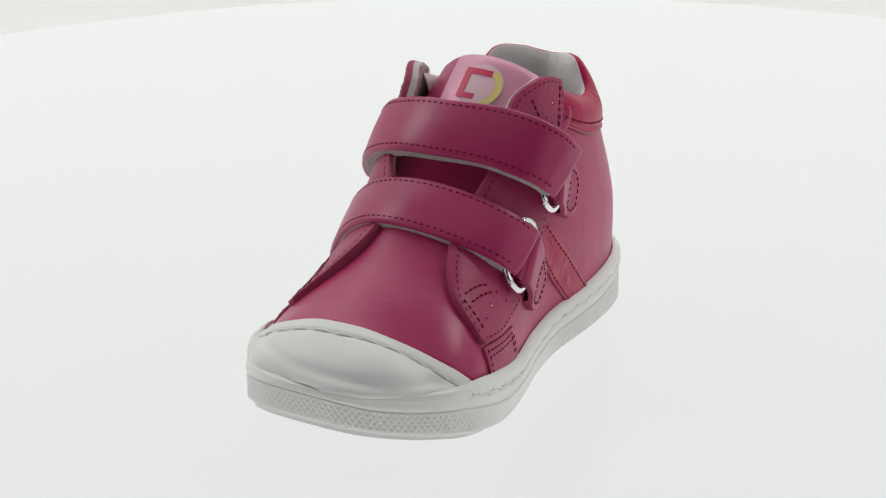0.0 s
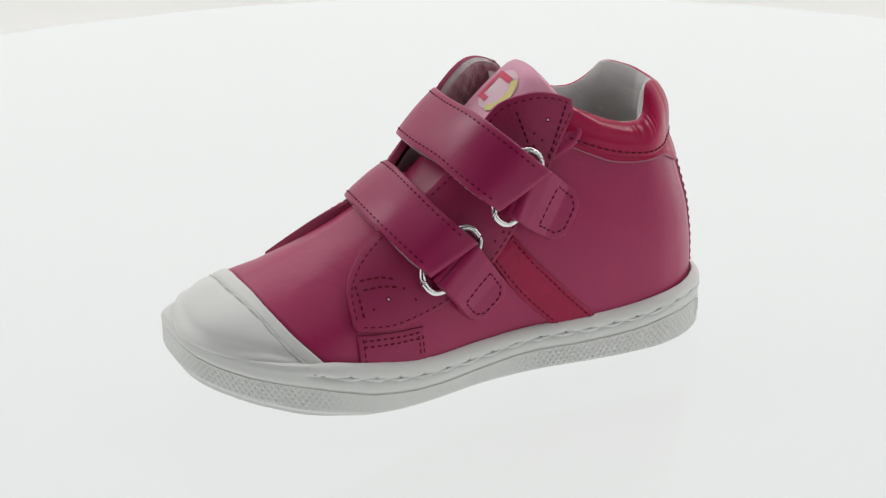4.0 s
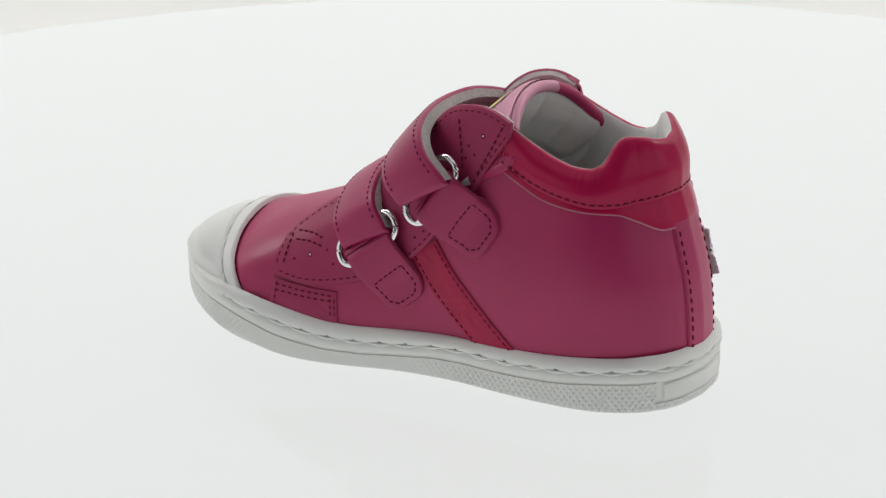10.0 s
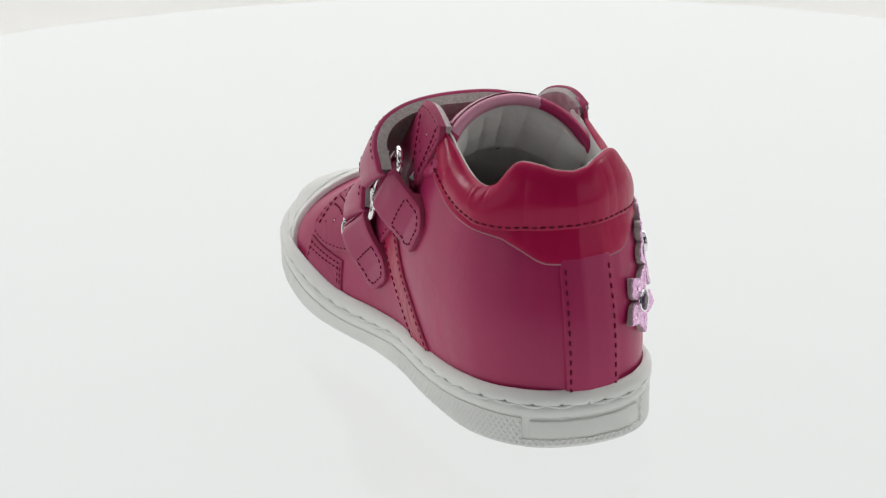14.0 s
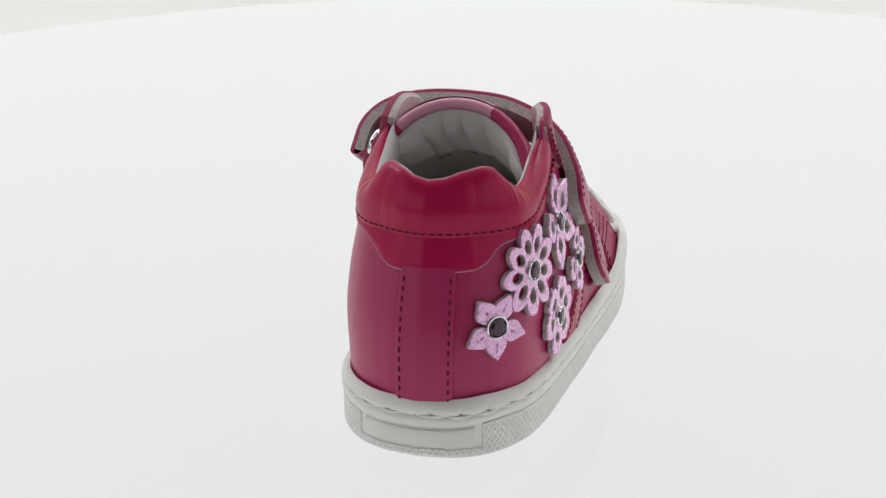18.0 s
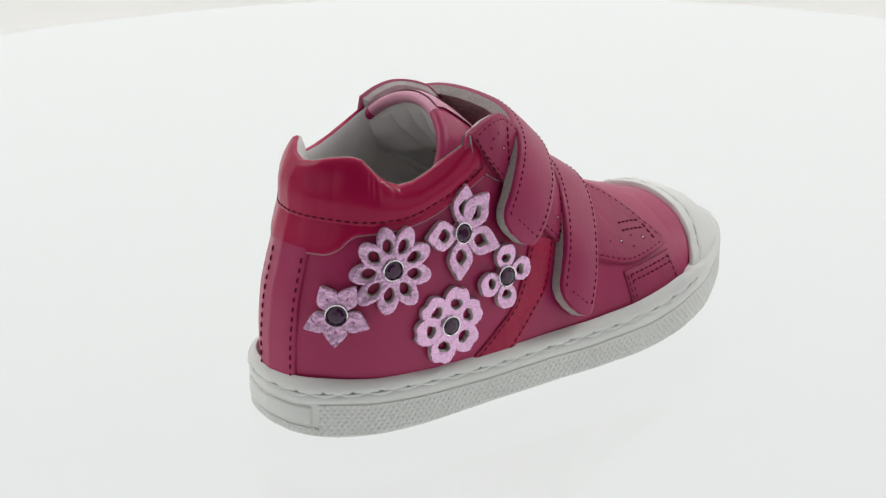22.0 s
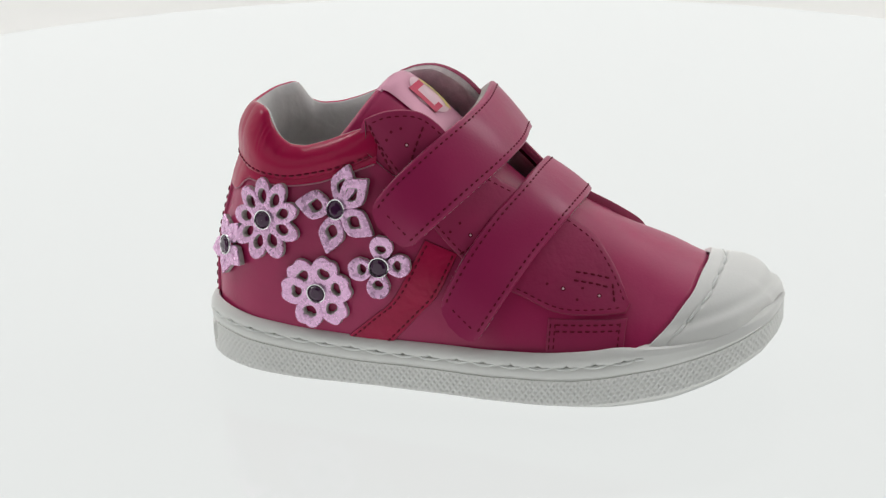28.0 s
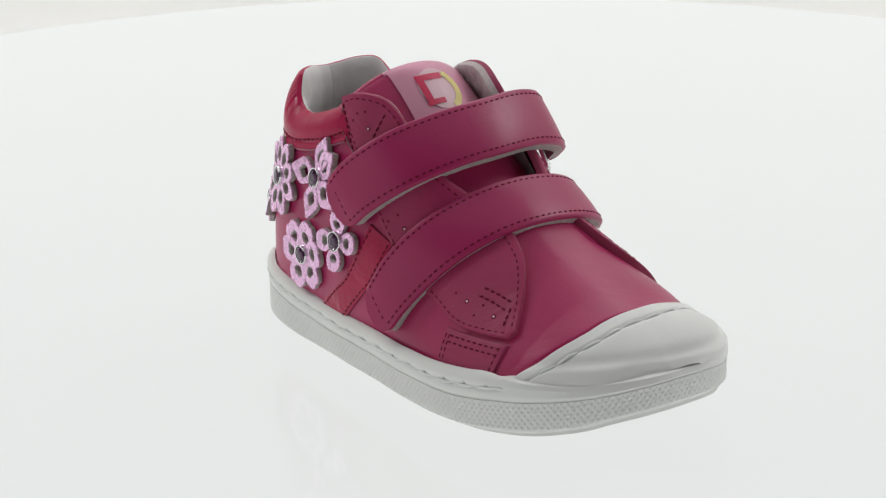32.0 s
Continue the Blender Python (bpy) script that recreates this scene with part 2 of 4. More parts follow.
def stitches(name, pos, nrm, pitch, long, thick, mat, parent, rise=-0.02, start=0.5, label=""):
    """A row of thread stitches along a path."""
    pos, nrm = np.asarray(pos, float), np.asarray(nrm, float)
    s = np.concatenate([[0], np.cumsum(np.linalg.norm(np.diff(pos, axis=0), axis=1))])
    if s[-1] < pitch:
        return None
    V, F = [], []

    def point(d):
        return (np.array([np.interp(d, s, pos[:, k]) for k in range(3)]), np.array([np.interp(d, s, nrm[:, k]) for k in range(3)]))
    d = pitch * start
    while d < s[-1] - long * 0.4:
        l = long * random.uniform(0.9, 1.08)
        base = len(V)
        for i, (k, r, up) in enumerate(((-0.5, 0.35, -0.8), (-0.36, 0.9, 0.5), (0, 1, 1), (0.36, 0.9, 0.5), (0.5, 0.35, -0.8))):
            p, nn = point(np.clip(d + l * k, 0, s[-1]))
            q, _ = point(np.clip(d + l * k + 0.3, 0, s[-1]))
            o, _ = point(np.clip(d + l * k - 0.3, 0, s[-1]))
            tang = (q - o) / max(np.linalg.norm(q - o), 1e-9)
            nn = nn / max(np.linalg.norm(nn), 1e-9)
            sidev = np.cross(tang, nn)
            for a in range(6):
                w = a * math.pi / 3
                V.append(p + nn * (rise * up) + (sidev * math.cos(w) + nn * math.sin(w)) * thick * r)
        for i in range(4):
            for a in range(6):
                F.append((base + i * 6 + a, base + i * 6 + (a + 1) % 6, base + i * 6 + 6 + (a + 1) % 6, base + i * 6 + 6 + a))
        F.append(tuple(base + a for a in range(6))[::-1])
        F.append(tuple(base + 24 + a for a in range(6)))
        d += pitch
    return part(name, V, F, mat, parent, label, fix=False, sharp=60)


def seam(name, at, us, v, parent, mat=None, pitch=1.95, long=1.2, thick=0.26):
    us = np.asarray(us, float)
    p, n = at(us, np.zeros_like(us) + v)
    return stitches(name, p, n, pitch, long, thick, mat or THREAD, parent)


def tube(path, radius, closed=False, sides=8):
    """Vertices and faces of a round wire along a path."""
    p = np.asarray(path, float)
    n = len(p)
    V = []
    for i in range(n):
        a, b = (p[(i - 1) % n], p[(i + 1) % n]) if closed else (p[max(i - 1, 0)], p[min(i + 1, n - 1)])
        t = (b - a) / np.linalg.norm(b - a)
        ref = np.array([0.31, 0.22, 0.92])
        x = np.cross(t, ref)
        x /= np.linalg.norm(x)
        w = np.cross(t, x)
        for k in range(sides):
            g = 2 * math.pi * k / sides
            V.append(p[i] + (x * math.cos(g) + w * math.sin(g)) * (radius[i] if np.ndim(radius) else radius))
    return np.array(V), grid_faces(n, sides, 0, closed, True)


# ---- the studio ----
def studio():
    floor = part("floor", [(-2500, -2500, -90), (2500, -2500, -90), (2500, 2500, -90), (-2500, 2500, -90)], [(0, 1, 2, 3)], PAPER, None)
    tagged(floor, "white studio table top under the turntable", "floor", kind="structure")
    # the paper sweep behind the turntable, open towards the camera
    n, rows = 64, [(1250, -89), (1330, -80), (1385, -40), (1400, 40), (1400, 1500)]
    V = []
    for i in range(n):
        a = math.radians(-20 + 220 * i / (n - 1))
        for r, z in rows:
            V.append((r * math.cos(a), r * math.sin(a), z))
    sweep = part("backdrop", V, grid_faces(n, len(rows)), PAPER, None)
    tagged(sweep, "curved white paper sweep behind the turntable", "backdrop", kind="structure")
    table = tagged(new("turntable"), "round white acrylic turntable with an added glow, on a low base", "turntable")
    table.location = (0, 0, -0.09)

    def lathe(prof, m=160):
        V = [(r * math.cos(2 * math.pi * i / m), r * math.sin(2 * math.pi * i / m), z) for i in range(m) for r, z in prof]
        F = grid_faces(m, len(prof), 0, True)
        return V, F
    prof = [(0.5, 90), (120, 90), (240, 90), (362, 90), (366, 90)]
    V, F = lathe(prof)
    disc = part("disc", V, F, ACRYLIC, table, "glossy white acrylic disc, its brightness an added glow")
    prof = [(366, 90), (370.5, 88.9), (371.6, 87.8), (372, 86.5), (372, 79), (371, 78), (0.5, 78)]
    V, F = lathe(prof)
    part("edge", V, F, RIM, disc, "grey cut edge of the disc")
    prof = [(0.5, 78), (140, 78), (150, 70), (160, 8), (165, 0), (0.5, 0)]
    V, F = lathe(prof)
    part("base", V, F, PAPER, table, "white drum under the disc")
    return disc


DISC = studio()
SHOE = tagged(new("child_shoe"), "magenta leather child's shoe with straps and flowers on a turntable", "shoe")


# ---- sole ----
def outline(grow, n=520):
    """The sole's outline in plan, n points by arc length from the heel along the left side, and the outward normals."""
    k = np.linspace(0, 1, 300)
    y = BACK + (FRONT - BACK) * (1 - np.cos(k * np.pi)) / 2
    left = np.stack([MID(y) - HALF_L(y), y], 1)
    right = np.stack([MID(y) + HALF_R(y), y], 1)[::-1][1:]
    p = even(np.vstack([left, right]), n + 1)[:-1]
    for _ in range(6):
        p = (np.roll(p, 1, 0) + 2 * p + np.roll(p, -1, 0)) / 4
    t = np.roll(p, -1, 0) - np.roll(p, 1, 0)
    nn = np.stack([-t[:, 1], t[:, 0]], 1)
    nn /= np.linalg.norm(nn, axis=1, keepdims=True)
    if np.sum((p - p.mean(0)) * nn) < 0:
        nn = -nn
    return p + nn * grow, nn, p


# Heights of the sole's lines over the table, left and right: foot of the knurled band, groove over it, stitch line, top of the rand.
FOOT = (tab([-70, -62, -50, -37, -25, -13, 0, 16, 24, 31, 39, 46, 56, 65, 71, 76, 81, 85.3], [0.7, 0.3, 0.3, 0.6, 1.0, 1.3, 1.3, 1.1, 1.0, 1.2, 2.0, 3.8, 6.0, 8.4, 9.8, 11.1, 12.6, 14.2]),
        tab([-70, -62, -50, -37, -25, -13, 0, 16, 24, 31, 39, 46, 56, 65, 71, 76, 81, 85.3], [0.7, 0.3, 0.35, 0.4, 0.8, 1.4, 1.5, 1.6, 1.8, 2.0, 2.4, 3.1, 4.7, 6.2, 8.0, 9.9, 12.4, 14.2]))
GROOVE = (tab([-70, -62, -52, -45, -37, -22, -14, -6, 2, 9, 16, 24, 31, 39, 46, 54, 62, 70, 76, 81, 85.3], [8.8, 8.7, 8.5, 7.8, 7.3, 7.2, 7.4, 7.2, 6.5, 5.9, 5.5, 5.6, 6.4, 7.8, 10.0, 12.3, 14.4, 15.9, 17.2, 18.8, 21.0]),
          tab([-70, -62, -52, -45, -33, -22, -14, -6, 2, 9, 16, 24, 31, 39, 46, 54, 62, 70, 76, 81, 85.3], [8.8, 9.7, 9.3, 9.0, 8.5, 8.3, 8.5, 8.8, 8.8, 8.7, 8.8, 9.2, 9.5, 10.0, 11.0, 12.6, 14.0, 15.7, 17.4, 19.2, 21.0]))
STITCH = (tab([-70, -64, -52, -45, -38, -30, -14, -6, 1, 9, 16, 23, 31, 38, 44, 50, 58], [11.7, 11.8, 11.2, 10.6, 10.3, 10.1, 10.3, 10.0, 9.3, 8.7, 8.5, 8.7, 9.8, 11.3, 12.9, 14.3, 16.5]),
          tab([-70, -60, -52, -41, -32, -24, -8, 0, 7, 15, 23, 30, 38, 45, 52, 58], [11.7, 12.1, 12.0, 11.6, 11.3, 11.1, 11.2, 11.4, 11.5, 11.7, 11.9, 12.3, 13.0, 13.9, 15.2, 16.6]))
RAND = (tab([-70, -64, -58, -51, -44, -37, -29, -21, -13, -5, 2, 17, 24, 31, 42, 50, 58, 70, 78, 85.3], [15.6, 15.5, 15.1, 14.8, 14.3, 13.9, 13.7, 13.6, 13.6, 13.4, 13.0, 12.5, 12.9, 14.1, 16.5, 18.2, 18.9, 20.2, 21.6, 22.4]),
        tab([-70, -64, -58, -50, -42, -33, -25, -9, 0, 14, 22, 30, 37, 44, 52, 60, 70, 85.3], [15.6, 16.1, 15.7, 15.2, 14.9, 14.5, 14.5, 14.8, 15.0, 15.2, 15.6, 16.1, 16.8, 17.7, 19.0, 18.9, 19.2, 22.4]))
PITCH = 7.4


def on_sides(pair, p):
    """One of the heights above at the plan points p; the two sides meet at toe and heel."""
    return np.where(p[:, 0] < MID(p[:, 1]), pair[0](p[:, 1]), pair[1](p[:, 1]))


def sole():
    n = 1560
    _, nn, p = outline(0.0, n)
    y = p[:, 1]
    foot, groove, stitch, rand = (on_sides(k, p) for k in (FOOT, GROOVE, STITCH, RAND))
    toe = np.clip((y - 54) / 4, 0, 1)
    stitch = stitch * (1 - toe) + (groove * 0.5 + rand * 0.5) * toe
    stitch = np.clip(stitch, groove + 0.5, rand - 0.6)
    inset = np.interp(y, [-70, -52, -35, -18, 25, 42, 85], [1.3, 1.3, 2.2, 4.0, 4.0, 1.6, 1.2])
    step = np.linalg.norm(np.diff(p, axis=0, append=p[:1]), axis=1)
    run = np.concatenate([[0], np.cumsum(step)[:-1]])
    # distance to the nearest needle hole, and the scalloped lower edge of the rand
    phase = np.abs((run / PITCH) % 1 - 0.5) * 2
    hole_k = np.exp(-((1 - phase) / 0.15) ** 2) * (1 - toe)
    scallop = 0.4 * hole_k
    open_ = 1 - toe
    gap = stitch - groove
    up = rand - stitch
    rows = [(-7.0 + 0 * y, np.maximum(foot - 0.9, 0.15)), (-inset - 1.2, np.maximum(foot - 0.9, 0.12)), (-inset, np.maximum(foot - 0.7, 0.1)), (-0.9 + 0 * y, foot),
            (-0.75 + 0 * y, foot + 0.3), (-0.75 + 0 * y, groove - 0.55),
            (-0.6 + 0.2 * toe, groove - 0.32), (-0.68 + 0.25 * toe, groove - 0.14), (-0.6 + 0.2 * toe, groove + 0.0), (-0.3 + 0.05 * toe, groove + 0.18), (-0.08 + 0 * y, groove + 0.3 + 0.12 * gap),
            (0.02 + 0 * y, groove + 0.55 * gap), (-0.12 * open_, stitch - 0.42), (-0.4 * open_, stitch - 0.22 + scallop * 0.5),
            (-0.5 * open_ - 0.35 * hole_k, stitch + 0.02 + scallop), (-0.28 * open_ - 0.28 * hole_k, stitch + 0.16 + scallop), (-0.02 - 0.22 * hole_k, stitch + 0.5 + scallop * 0.7),
            (0.22 * open_ - 0.1 * hole_k, stitch + 0.32 * up + scallop * 0.3), (0.12 * open_ + 0 * y, stitch + 0.52 * up), (-0.28 + 0 * y, stitch + 0.72 * up), (-0.95 + 0.7 * toe, stitch + 0.88 * up),
            (-1.65 + 1.2 * toe, stitch + 0.98 * up), (-2.0 + 1.1 * toe, rand), (-2.25 + 0.4 * toe, rand - 0.3 + 0.25 * toe), (-2.5 - 4.0 * toe, rand - 1.6 + 1.4 * toe)]
    # over the toe the wall leans back above the groove
    tip = np.clip((y - 62) / 16, 0, 1)
    tip = tip * (0.85 + 0.35 * np.tanh((p[:, 0] - MID(y)) / 8))
    rows = [(g - tip * np.clip((z - groove - 0.4) / np.maximum(rand - groove, 1), 0, 1), z) for g, z in rows]
    P = np.stack([np.column_stack([p + nn * g[:, None], z]) for g, z in rows], 1)
    part("midsole", P.reshape(-1, 3), grid_faces(n, len(rows), 0, True), RUBBER, SHOE, "light grey rubber sole wall", sharp=60)
    # tread under the sole, set in from its edge
    deep = np.interp(y, [30, 55, 85], [0.3, 1.6, 2.3])
    q = [(-np.maximum(1.9, inset), foot - 0.2), (-np.maximum(2.1, inset + 0.2), np.maximum(foot - deep, 0.05)), (-np.maximum(3.0, inset + 0.9), np.maximum(foot - deep - 0.4, 0.0))]
    P = np.stack([np.column_stack([p + nn * g[:, None], z]) for g, z in q], 1)
    F = grid_faces(n, 3, 0, True)
    F.append(tuple(range(2, n * 3, 3)))
    part("tread", P.reshape(-1, 3), F, WHITE_RUBBER, SHOE, "whitish rubber tread under the sole")
    # knurled band: a lattice of crossing ribs with small diamond pits between
    per = step.sum()
    turns = round(per / 1.72)
    m, rows, drop = turns * 8, 44, 2.15 / 8
    _, nn, p = outline(0.0, m)
    y = p[:, 1]
    foot, groove = on_sides(FOOT, p), on_sides(GROOVE, p)
    box = y < -64.5
    waist = np.clip(1 - np.abs(y - 21) / 34, 0, 1) * (p[:, 0] < 0)
    amp = 0.32 * (1 - 0.93 * np.minimum(1, waist * 2.2))
    i = np.arange(m)

    def tri(k):
        return np.abs((k % 8) / 4 - 1)
    ring = []
    for j in range(rows):
        z = np.maximum(groove - 0.5 - j * drop, foot + 0.05)
        pit = np.clip(1.9 * np.minimum(tri(i + j), tri(i - j)) - 0.35, 0, 1)
        low = np.clip((z - foot) / 0.5, 0, 1)
        face = -0.22 - 0.45 * (1 - low) - amp * pit * (0 if j == 0 else 1) * low
        face = np.where(box & (z > 2.8) & (z < groove), -1.35, face)
        ring.append(np.column_stack([p + nn * face[:, None], z]))
    ring.insert(0, np.column_stack([p - nn * np.where(box, 1.4, 0.85)[:, None], groove - 0.4]))
    P = np.stack(ring, 1)
    part("knurled_band", P.reshape(-1, 3), grid_faces(m, rows + 1, 0, True), RUBBER, SHOE, "grey rubber band of crossing ribs and small pits", sharp=75)
    # plain panel let in at the heel, with a narrow gap round it
    _, nn, p = outline(0.0, n)
    keep = np.where(p[:, 1] < -65.5)[0]
    keep = np.array(sorted(keep, key=lambda i: p[i, 0]))
    pp, n2, top = p[keep], nn[keep], on_sides(GROOVE, p)[keep]
    f = np.clip(np.minimum(np.arange(len(keep)), np.arange(len(keep))[::-1]) / 3, 0, 1)
    prof = [(3.5, -1.4), (3.55, -0.3), (3.75, -0.02), (5.0, 0.05), (7.2, 0.05), (7.7, -0.05), (7.9, -0.35), (7.95, -1.4)]
    V = np.stack([np.column_stack([pp + n2 * (-1.4 + (g + 1.4) * f)[:, None], z + (top - 8.8) * np.clip((z - 5) / 3, 0, 1)]) for z, g in prof], 1)
    part("heel_panel", V.reshape(-1, 3), grid_faces(len(keep), len(prof)), RUBBER, SHOE, "plain raised rubber panel at the heel")
    # long light stitches in the channel round the sole, from one corner of the toe cap to the other
    stitch = on_sides(STITCH, p)
    i0 = (p[:, 1] < 55.5)
    order = [i for i in list(range(n // 2, n)) + list(range(n // 2)) if i0[i]]
    V, F = [], []
    run_o = run[order]
    for c in range(int(run.max() / PITCH) + 1):
        a, b = (c + 0.5) * PITCH + 0.45, (c + 1.5) * PITCH - 0.45
        if np.min(np.abs(run_o - a)) > 0.4 or np.min(np.abs(run_o - b)) > 0.4:
            continue
        k = np.linspace(0, 1, 14)
        at = np.array([np.argmin(np.abs(run - (a + (b - a) * t))) for t in k])
        bow_ = np.sin(np.pi * k) ** 0.6
        path = np.column_stack([p[at] + nn[at] * (-0.5 + 0.5 * bow_)[:, None], stitch[at] + 0.5 * (1 - bow_) - 0.02 + random.uniform(-0.06, 0.06)])
        W, G = tube(path, 0.26 + 0.14 * np.sin(np.pi * np.clip(k, 0.06, 0.94)) ** 0.5, sides=8)
        F += [tuple(x + len(V) for x in g) for g in G]
        V += list(W)
    part("sole_stitching", V, F, WHITE_THREAD, SHOE, "long pale stitches round the sole", fix=False, sharp=60)


WHITE_RUBBER = material("white_rubber", (0.72, 0.72, 0.70), 0.5, mottled=0.04)
sole()


# ---- upper ----
def over(y, v):
    """Forefoot: v from -1 at the left sole edge over the ridge to 1 at the right."""
    y, v = np.broadcast_arrays(np.asarray(y, float), np.asarray(v, float))
    side = np.where(v < 0, -1.0, 1.0)
    a = np.abs(v) * np.pi / 2
    p = bow(side, y)[0]
    low = SOLE_TOP(y) - 4
    k = np.cos(a) ** (2 / p)
    return side, y, low + (TOP(y) - low) * k


def over_pos(y, v, off):
    side, y, z = over(y, v)
    P = skin(side, y, z)
    e = 1e-2
    a = skin(*over(np.clip(y + 0.4, 0, FRONT - 0.05), v)) - skin(*over(np.clip(y - 0.4, 0, FRONT - 0.05), v))
    b = skin(*over(y, np.clip(v + e, -1, 1))) - skin(*over(y, np.clip(v - e, -1, 1)))
    n = np.cross(b, a)
    n /= np.maximum(np.linalg.norm(n, axis=-1, keepdims=True), 1e-9)
    w = np.clip((y - FRONT + 1.4) / 1.2, 0, 1)[..., None]
    n = n * (1 - w) + np.array([0, 1.0, 0]) * w
    n /= np.maximum(np.linalg.norm(n, axis=-1, keepdims=True), 1e-9)
    off = np.asarray(off, float)
    return P + n * (off[..., None] if off.ndim else off), n


CAP_EDGE = tab([-1, -0.85, -0.6, -0.3, 0, 0.3, 0.6, 0.85, 1], [47, 52.5, 59, 63.5, 65.3, 65.3, 62.5, 56.5, 50])


def vamp():
    ys, vs = np.linspace(18.5, 70, 160), np.linspace(-1, 1, 81)
    Y, V = np.meshgrid(ys, vs, indexing="ij")
    P, _ = over_pos(Y, V, -0.8 * np.clip((Y - CAP_EDGE(V) + 1.0) / 0.7, 0, 1))
    part("vamp", P.reshape(-1, 3), grid_faces(*Y.shape), LEATHER, SHOE, "smooth magenta leather vamp")


RIDGE = (tab([47, 56, 64, 71, 76, 80.6, 84, 85.3], [15.5, 17.6, 19.6, 20.9, 22.0, 23.2, 24.4, 25]), tab([50, 56, 60, 65, 71, 77, 82, 85.3], [18, 19.8, 21, 22, 23.1, 24.2, 24.8, 25]))


def cap_seam(v):
    """Station of the stitch line on the toe cap."""
    return CAP_EDGE(v) + 4.0 + 1.2 * np.abs(v) ** 6


def toe_cap():
    vs = np.linspace(-1, 1, 181)
    ks = np.concatenate([[0, 0, 0.006, 0.015], np.linspace(0.03, 0.34, 40), np.linspace(0.36, 1, 40)])
    hk = np.concatenate([[0, 0.62, 0.9, 1], np.ones(80)])
    ks = np.where(ks > 0.5, 1 - (1 - ks) ** 1.35 * 2 ** 0.35, ks)
    K, V = np.meshgrid(ks, vs, indexing="ij")
    e = CAP_EDGE(V)
    Y = e + (FRONT - 1.7 - e) * K
    zz = over(Y, V)[2]
    groove = Y - cap_seam(V)
    mix = 0.5 + 0.5 * np.tanh(V * 3)
    ridge = RIDGE[0](Y) * (1 - mix) + RIDGE[1](Y) * mix
    front = np.clip((Y - 54) / 8, 0, 1)
    below = np.clip((ridge + 0.7 - zz) / 1.9, 0, 1)
    below = below * below * (3 - 2 * below)
    off = -0.5 + (hk * 1.5)[:, None] + 0.12 * (groove < 0) - 0.5 * np.exp(-(groove / 0.6) ** 2)
    off += front * ((0.75 - 0.35 * mix) * below * np.clip((85 - 2 * mix - Y) / (6 + 2 * mix), 0, 1) + 0.45 - 0.85 * mix - (0.75 - 0.4 * mix) * np.exp(-((zz - ridge - 1.3) / 1.1) ** 2))
    off -= 2.3 * (0.25 + 0.75 * mix) * np.clip((Y - 77) / 6, 0, 1) ** 1.5 * np.clip((27.5 - zz) / 4.5, 0, 1)
    # the cap tucks in behind the wall of the sole
    off -= 2.6 * np.clip((SOLE_TOP(Y) + 0.4 - 1.4 * mix - zz) / 2.6, 0, 1) ** 1.5 * np.clip((Y - 50) / 8, 0, 1)
    P, N = over_pos(Y, V, off)
    part("toe_cap", P.reshape(-1, 3), grid_faces(*K.shape), RUBBER, SHOE, "light grey rubber toe cap", sharp=50)
    v = np.linspace(-0.93, 0.93, 400)
    P, N = over_pos(cap_seam(v), v, 0.75 + np.clip((cap_seam(v) - 54) / 8, 0, 1) * (0.025 - 0.425 * np.tanh(v * 3)))
    s = np.concatenate([[0], np.cumsum(np.linalg.norm(np.diff(P, axis=0), axis=1))])
    count = round(s[-1] / 6.6)
    V, F = [], []
    for c in range(count):
        k = np.linspace(0, 1, 14)
        d = (c + k * 0.9 + 0.05) * s[-1] / count
        path = np.stack([np.interp(d, s, P[:, i]) for i in range(3)], 1)
        up = np.stack([np.interp(d, s, N[:, i]) for i in range(3)], 1)
        path += up * (-0.75 + 0.95 * np.sin(np.pi * k) ** 0.5)[:, None]
        W, G = tube(path, 0.22 + 0.17 * np.sin(np.pi * np.clip(k, 0.06, 0.94)) ** 0.5, sides=8)
        F += [tuple(x + len(V) for x in g) for g in G]
        V += list(W)
    # one stitch on each side turns down to the seam of the sole
    for end, half, sd, low in ((P[0], HALF_L, -1, STITCH[0]), (P[-1], HALF_R, 1, STITCH[1])):
        foot_ = np.array([MID(55.0) + sd * (half(55.0) + 0.1), 55.0, low(55.0) + 0.4])
        k = np.linspace(0.04, 0.94, 14)
        path = foot_ + (end - foot_) * k[:, None] + np.array([sd * 0.75, 0.3, 0.25]) * np.sin(np.pi * k)[:, None]
        W, G = tube(path, 0.22 + 0.17 * np.sin(np.pi * np.clip(k, 0.06, 0.94)) ** 0.5, sides=8)
        F += [tuple(x + len(V) for x in g) for g in G]
        V += list(W)
    part("toe_stitching", V, F, WHITE_THREAD, SHOE, "pale stitches along the toe cap", fix=False, sharp=60)


EDGE_L = tab([-70.4, -45, -37, -29, -25.5, -24, -18, -12, -5, 1, 5, 18, 30, 38], [56, 56.5, 57.5, 61, 66, 71.5, 74.3, 75.2, 72.8, 67.2, 61.5, 50.3, 42.4, 38])
EDGE_R = tab([-70.4, -45, -36, -26, -21, -19.5, -15, -10, -6, -1, 5, 18, 32, 42], [56, 55.5, 56.5, 60.5, 66, 71.8, 74.0, 74.2, 73.3, 69.0, 62, 51.5, 42.5, 36])


